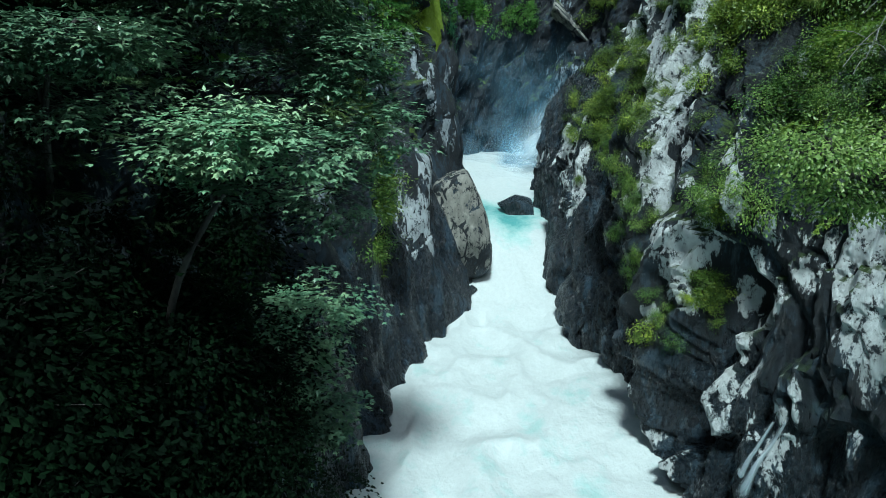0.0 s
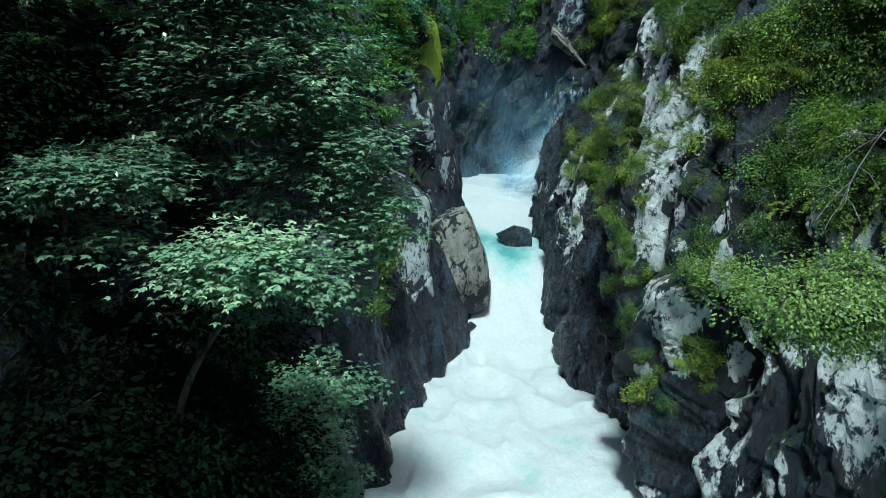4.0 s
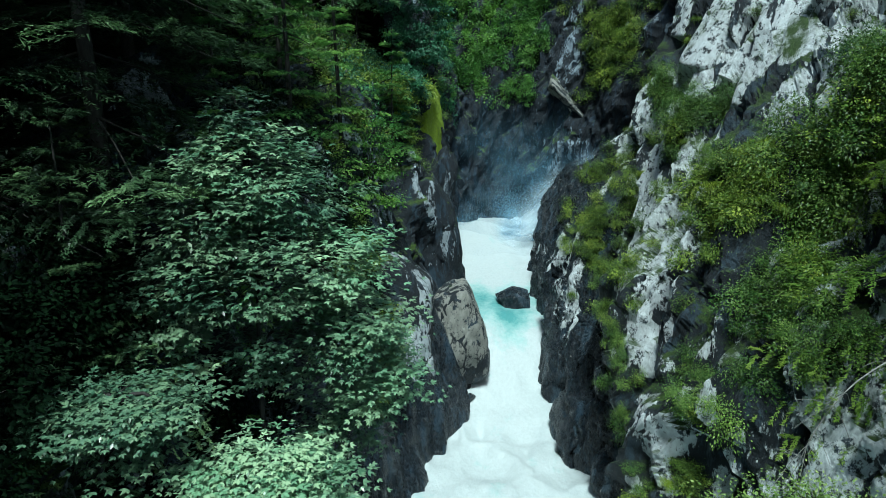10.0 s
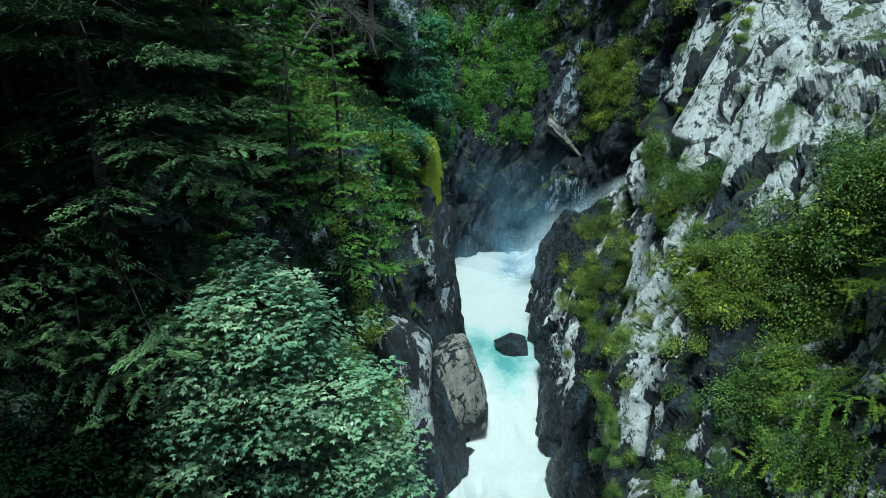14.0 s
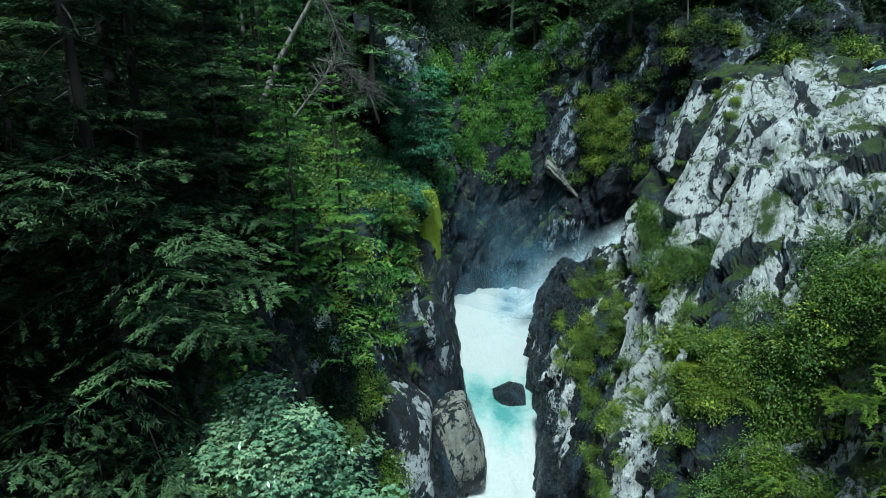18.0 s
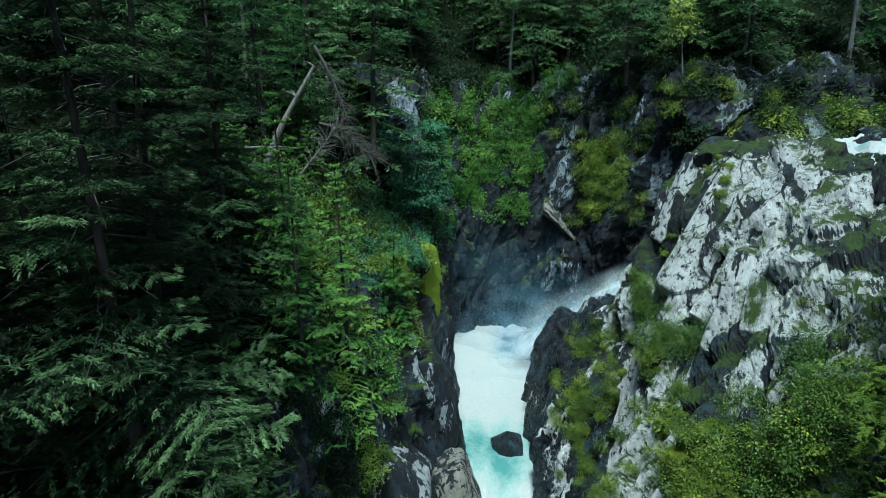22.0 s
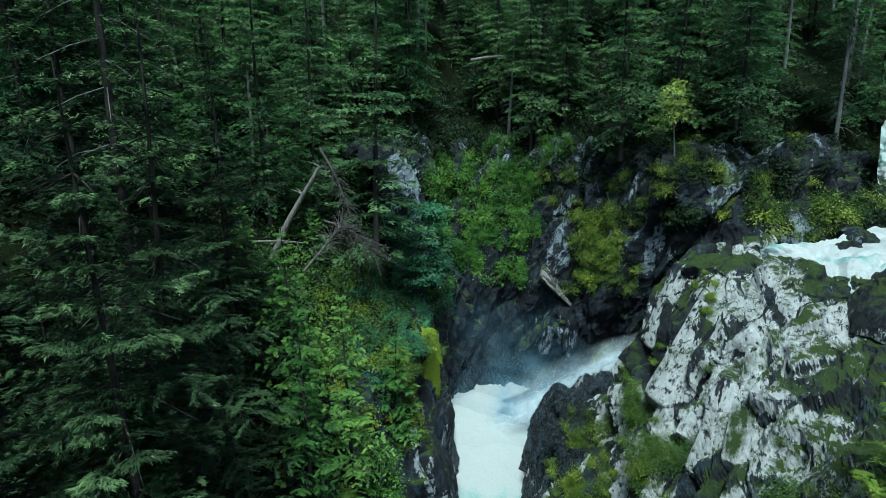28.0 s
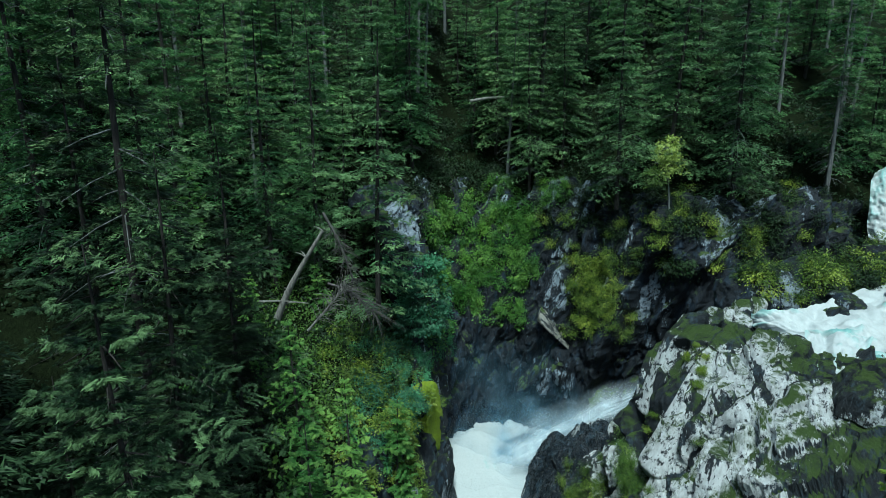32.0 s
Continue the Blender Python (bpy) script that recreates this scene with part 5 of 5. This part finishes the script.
BLUFF = {"wall_bluff"}
LOW = (0.0, 4.0, 12.5)
belt(GULLY_SHRUB, 46, [(12.4, 34.5, 20.0), (12.2, 33.0, 18.8), (12.0, 29.4, 17.4), (14.2, 28.6, 19.6)], 0.55, BLUFF, MID, 301, (0.5, 0.95))
belt(CLIFF_SHRUB + TUFT[:1], 60, [(12.2, 27.2, 15.9), (10.7, 23.6, 14.7), (11.1, 21.4, 14.7), (11.9, 22.5, 16.2)], 0.5, BLUFF, MID, 302, (0.4, 0.85))
belt(CLIFF_SHRUB, 30, [(9.2, 36.0, 11.6), (9.0, 33.6, 10.6), (8.6, 28.4, 9.6)], 0.4, BLUFF, MID, 303, (0.35, 0.7))
belt(GULLY_SHRUB + CLIFF_SHRUB[:1], 50, [(9.5, 36.0, 11.8), (8.2, 29.5, 8.8), (7.7, 23.5, 7.8), (7.2, 22.5, 6.2), (6.8, 18.2, 5.5), (7.1, 17.9, 4.2)], 0.35, BLUFF, LOW, 304, (0.3, 0.6))
belt(GULLY_SHRUB + CLIFF_SHRUB[:1], 18, [(9.0, 19.9, 9.5), (8.5, 17.6, 8.5)], 0.4, BLUFF, LOW, 305, (0.3, 0.6))
belt(CLIFF_SHRUB + TUFT[:1], 14, [(8.2, 17.8, 6.1), (8.9, 17.6, 5.3)], 0.3, BLUFF, LOW, 306, (0.3, 0.55))
belt(GULLY_SHRUB, 40, [(10.5, 19.9, 12.3), (11.4, 18.3, 12.0), (11.3, 15.9, 12.0), (10.6, 17.9, 10.6)], 0.6, BLUFF, LOW, 307, (0.5, 0.9))
belt(GULLY_SHRUB, 60, [(13.7, 21.8, 18.1), (14.1, 20.4, 19.7), (15.4, 19.8, 20.8), (14.9, 19.4, 17.9), (13.8, 20.6, 15.8), (14.2, 19.0, 14.9)], 0.7, BLUFF, MID, 308, (0.6, 1.1))
belt(GULLY_SHRUB + CLIFF_SHRUB, 56, [(11.9, 22.5, 16.2), (13.4, 21.6, 16.8), (12.6, 19.6, 14.2), (11.6, 18.6, 12.6), (12.4, 17.4, 13.2)], 0.6, BLUFF, MID, 310, (0.6, 1.0))
belt(TUFT, 10, [(15.8, 33.6, 26.8), (16.3, 33.0, 25.7)], 0.5, BLUFF, (4, 8, 34), 309, (0.4, 0.7), 0.05)
sow(VINE, 110, ((-3, 10), (54, 72), (19, 31)), {"wall_fall", "ground"}, (5, 20, 34), 5, (0.8, 1.5), 0.1)
sow(RIM_SHRUB, 75, ((13, 18), (52, 60), (18.5, 27)), {"wall_fall"}, (6, 25, 34), 6, (0.7, 1.2), 0.1)
belt(FERN + COOL_SHRUB[:1], 40, [(-2.6, 43.4, 20.4), (-3.2, 42.4, 19.0), (-3.2, 42, 17.4), (-2.9, 41.8, 15.6)], 0.35, {"wall_west", "ground"}, (4, 20, 24), 312, (0.5, 0.9))
belt(GULLY_SHRUB + CLIFF_SHRUB[:1] + FERN[:1], 60, [(-4.2, 30, 12.5), (-4.8, 29, 10), (-4.8, 28, 7), (-4.4, 27, 4), (-4.2, 25, 2.5)], 0.5, {"wall_west"}, (1.5, 19, 15), 311, (0.5, 1.0))
sow(DARK_SHRUB, 70, ((10, 40), (48, 64), (27, 36)), {"wall_fall", "ground"}, (5, 10, 44), 7, (0.7, 1.3), 0.1)
sow(RIM_SHRUB, 50, ((9, 36), (48, 66), (26, 34)), {"wall_fall", "ground"}, (5, 10, 44), 17, (0.6, 1.2), 0.1)
sow(VINE, 30, ((6, 14), (56, 70), (27, 33)), {"wall_fall", "ground"}, (5, 10, 44), 18, (0.7, 1.3), 0.1)
sow(COOL_SHRUB, 80, ((-7, 1.5), (36, 58), (17, 30)), {"wall_west", "wall_fall", "ground"}, (4, 15, 36), 8, (0.6, 1.2), 0.1)
sow(FERN, 110, ((-9, 0), (26, 50), (14, 28)), {"wall_west", "ground"}, (6, 15, 34), 9, (0.6, 1.2), 0.1)
# near-black shrubs stand in for the shade low on the bank
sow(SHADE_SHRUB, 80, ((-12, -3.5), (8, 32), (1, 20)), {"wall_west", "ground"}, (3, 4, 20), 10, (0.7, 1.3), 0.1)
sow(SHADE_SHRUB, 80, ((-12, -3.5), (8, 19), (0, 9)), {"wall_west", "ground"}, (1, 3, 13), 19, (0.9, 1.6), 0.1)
BANK = {o.name for o in bpy.data.objects if o.name.startswith("stream_boulder")}
sow(RIM_SHRUB + DARK_SHRUB[:1], 60, ((24, 40), (42, 50), (26, 31)), BANK, (8, 10, 46), 21, (0.7, 1.3), 0.1)
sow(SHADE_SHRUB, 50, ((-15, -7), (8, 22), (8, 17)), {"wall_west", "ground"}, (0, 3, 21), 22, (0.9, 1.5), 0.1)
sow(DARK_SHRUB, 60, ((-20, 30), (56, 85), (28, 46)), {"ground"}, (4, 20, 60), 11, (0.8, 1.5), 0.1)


# ---------------------------------------------------------------- forest floor cover and dead wood
def undergrowth(name, label, count, box, leaf, material, seed):
    """Ferns, seedlings and leaves too many to count, rooted in the forest floor."""
    r = np.random.default_rng(seed)
    x, y = r.uniform(*box[0], count), r.uniform(*box[1], count)
    keep = fbm(np.column_stack([x, y, 0 * x]) / 3.0, 3, seed) > -0.45
    left = np.interp(y, *zip(*LEFT_EDGE)) - x
    back = y - np.interp(x, *zip(*BACK_EDGE))
    keep &= (left > 0) | (back > 0)
    x, y = x[keep], y[keep]
    z = ground_height(x, y) + 0.7 * fbm(np.column_stack([x, y, 0 * x]) / 4.0, 4, 5)
    root = np.repeat(np.column_stack([x, y, z]), 9, 0)
    n = len(root)
    root = root + np.column_stack([r.normal(0, 0.3, (n, 2)), r.uniform(0.0, 0.7, n)])
    way = r.normal(0, 1, (n, 3)) + np.array((0, -0.3, 0.2))
    up = np.array((0, -0.3, 1.0)) + r.normal(0, 0.4, (n, 3))
    size = leaf * r.uniform(0.5, 1.3, n)
    v, f = kites(root, way, size, size * 0.5, up)
    return tagged(new(name, mesh(name, v, f, material, False)), label, "undergrowth", kind="stuff")


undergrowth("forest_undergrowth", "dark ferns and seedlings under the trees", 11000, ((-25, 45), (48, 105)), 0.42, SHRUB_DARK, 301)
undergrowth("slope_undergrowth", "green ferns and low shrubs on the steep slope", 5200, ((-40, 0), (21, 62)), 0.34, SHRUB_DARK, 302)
undergrowth("rim_undergrowth", "bright leafy plants along the gorge rim", 4500, ((-14, 0), (30, 62)), 0.24, SHRUB_GREEN, 303)


def dead_limb(name, label, path, thick, twigs, seed, material=DEADWOOD, reach=1.2):
    """A bare trunk or branch with its side twigs."""
    r = np.random.default_rng(seed)
    line = spline(path, 14)
    ob = new(name)
    part("stem", mesh("stem", *tube(line, np.linspace(thick, thick * 0.35, 14), 7), material), ob)
    bits = []
    for _ in range(twigs):
        o = line[r.integers(3, 14)]
        d = r.normal(0, 1, 3) * np.array((1, 0.6, 0.6)) + (line[-1] - line[0]) / np.linalg.norm(line[-1] - line[0])
        d = d / np.linalg.norm(d) * r.uniform(0.4, 1.0) * reach
        bits.append(tube(spline([o, o + d * 0.5, o + d + np.array((0, 0, -0.15 * reach))], 5), np.linspace(thick * 0.25, 0.006, 5), 4))
    if bits:
        tagged(part("brushwood", mesh("brushwood", *joined(bits), material), ob), kind="stuff")
    return tagged(ob, label, "dead wood")


dead_limb("dead_tree", "grey leaning dead trunk on the wooded slope", [(-13.2, 43, 24.6), (-11.6, 43, 28.2), (-8.9, 43, 32.6)], 0.34, 10, 401)
dead_limb("fallen_log", "pale fallen log lying across the slope", [(-14.2, 43, 27.0), (-12, 42.8, 27.1), (-10.2, 42.6, 27.0)], 0.09, 0, 402)
dead_limb("dead_branch", "tangle of bare grey branches on the slope", [(-10.2, 42.0, 25.0), (-8.5, 41.8, 27.0), (-7.2, 41.5, 28.6)], 0.11, 70, 403, DEADWOOD, 2.2)
dead_limb("dead_branch", "bare tangle of brown twigs under the spruces", [(-8.5, 42.0, 28.8), (-6.8, 41.8, 28.2), (-5.0, 41.5, 26.6)], 0.10, 130, 404, BARK_BROWN, 2.6)
dead_limb("dead_branch", "dense brown thicket of dead spruce boughs", [(-8.8, 43.0, 34.0), (-7.6, 42.6, 31.8), (-6.6, 42.0, 29.2)], 0.12, 80, 407, BARK_BROWN, 1.7)
dead_limb("fallen_log", "grey fallen log on the forest floor", [(3.4, 74, 41.8), (6, 74, 42.2), (9.6, 74, 42.3)], 0.22, 6, 405)
dead_limb("dead_branch", "bare pale branch reaching out of the conifer", [(9.8, 10.6, 14.4), (8.2, 9.8, 14.2), (7.0, 9.2, 13.9), (6.4, 9.0, 13.2), (6.1, 8.9, 12.5)], 0.018, 16, 406, DEADWOOD, 0.8)
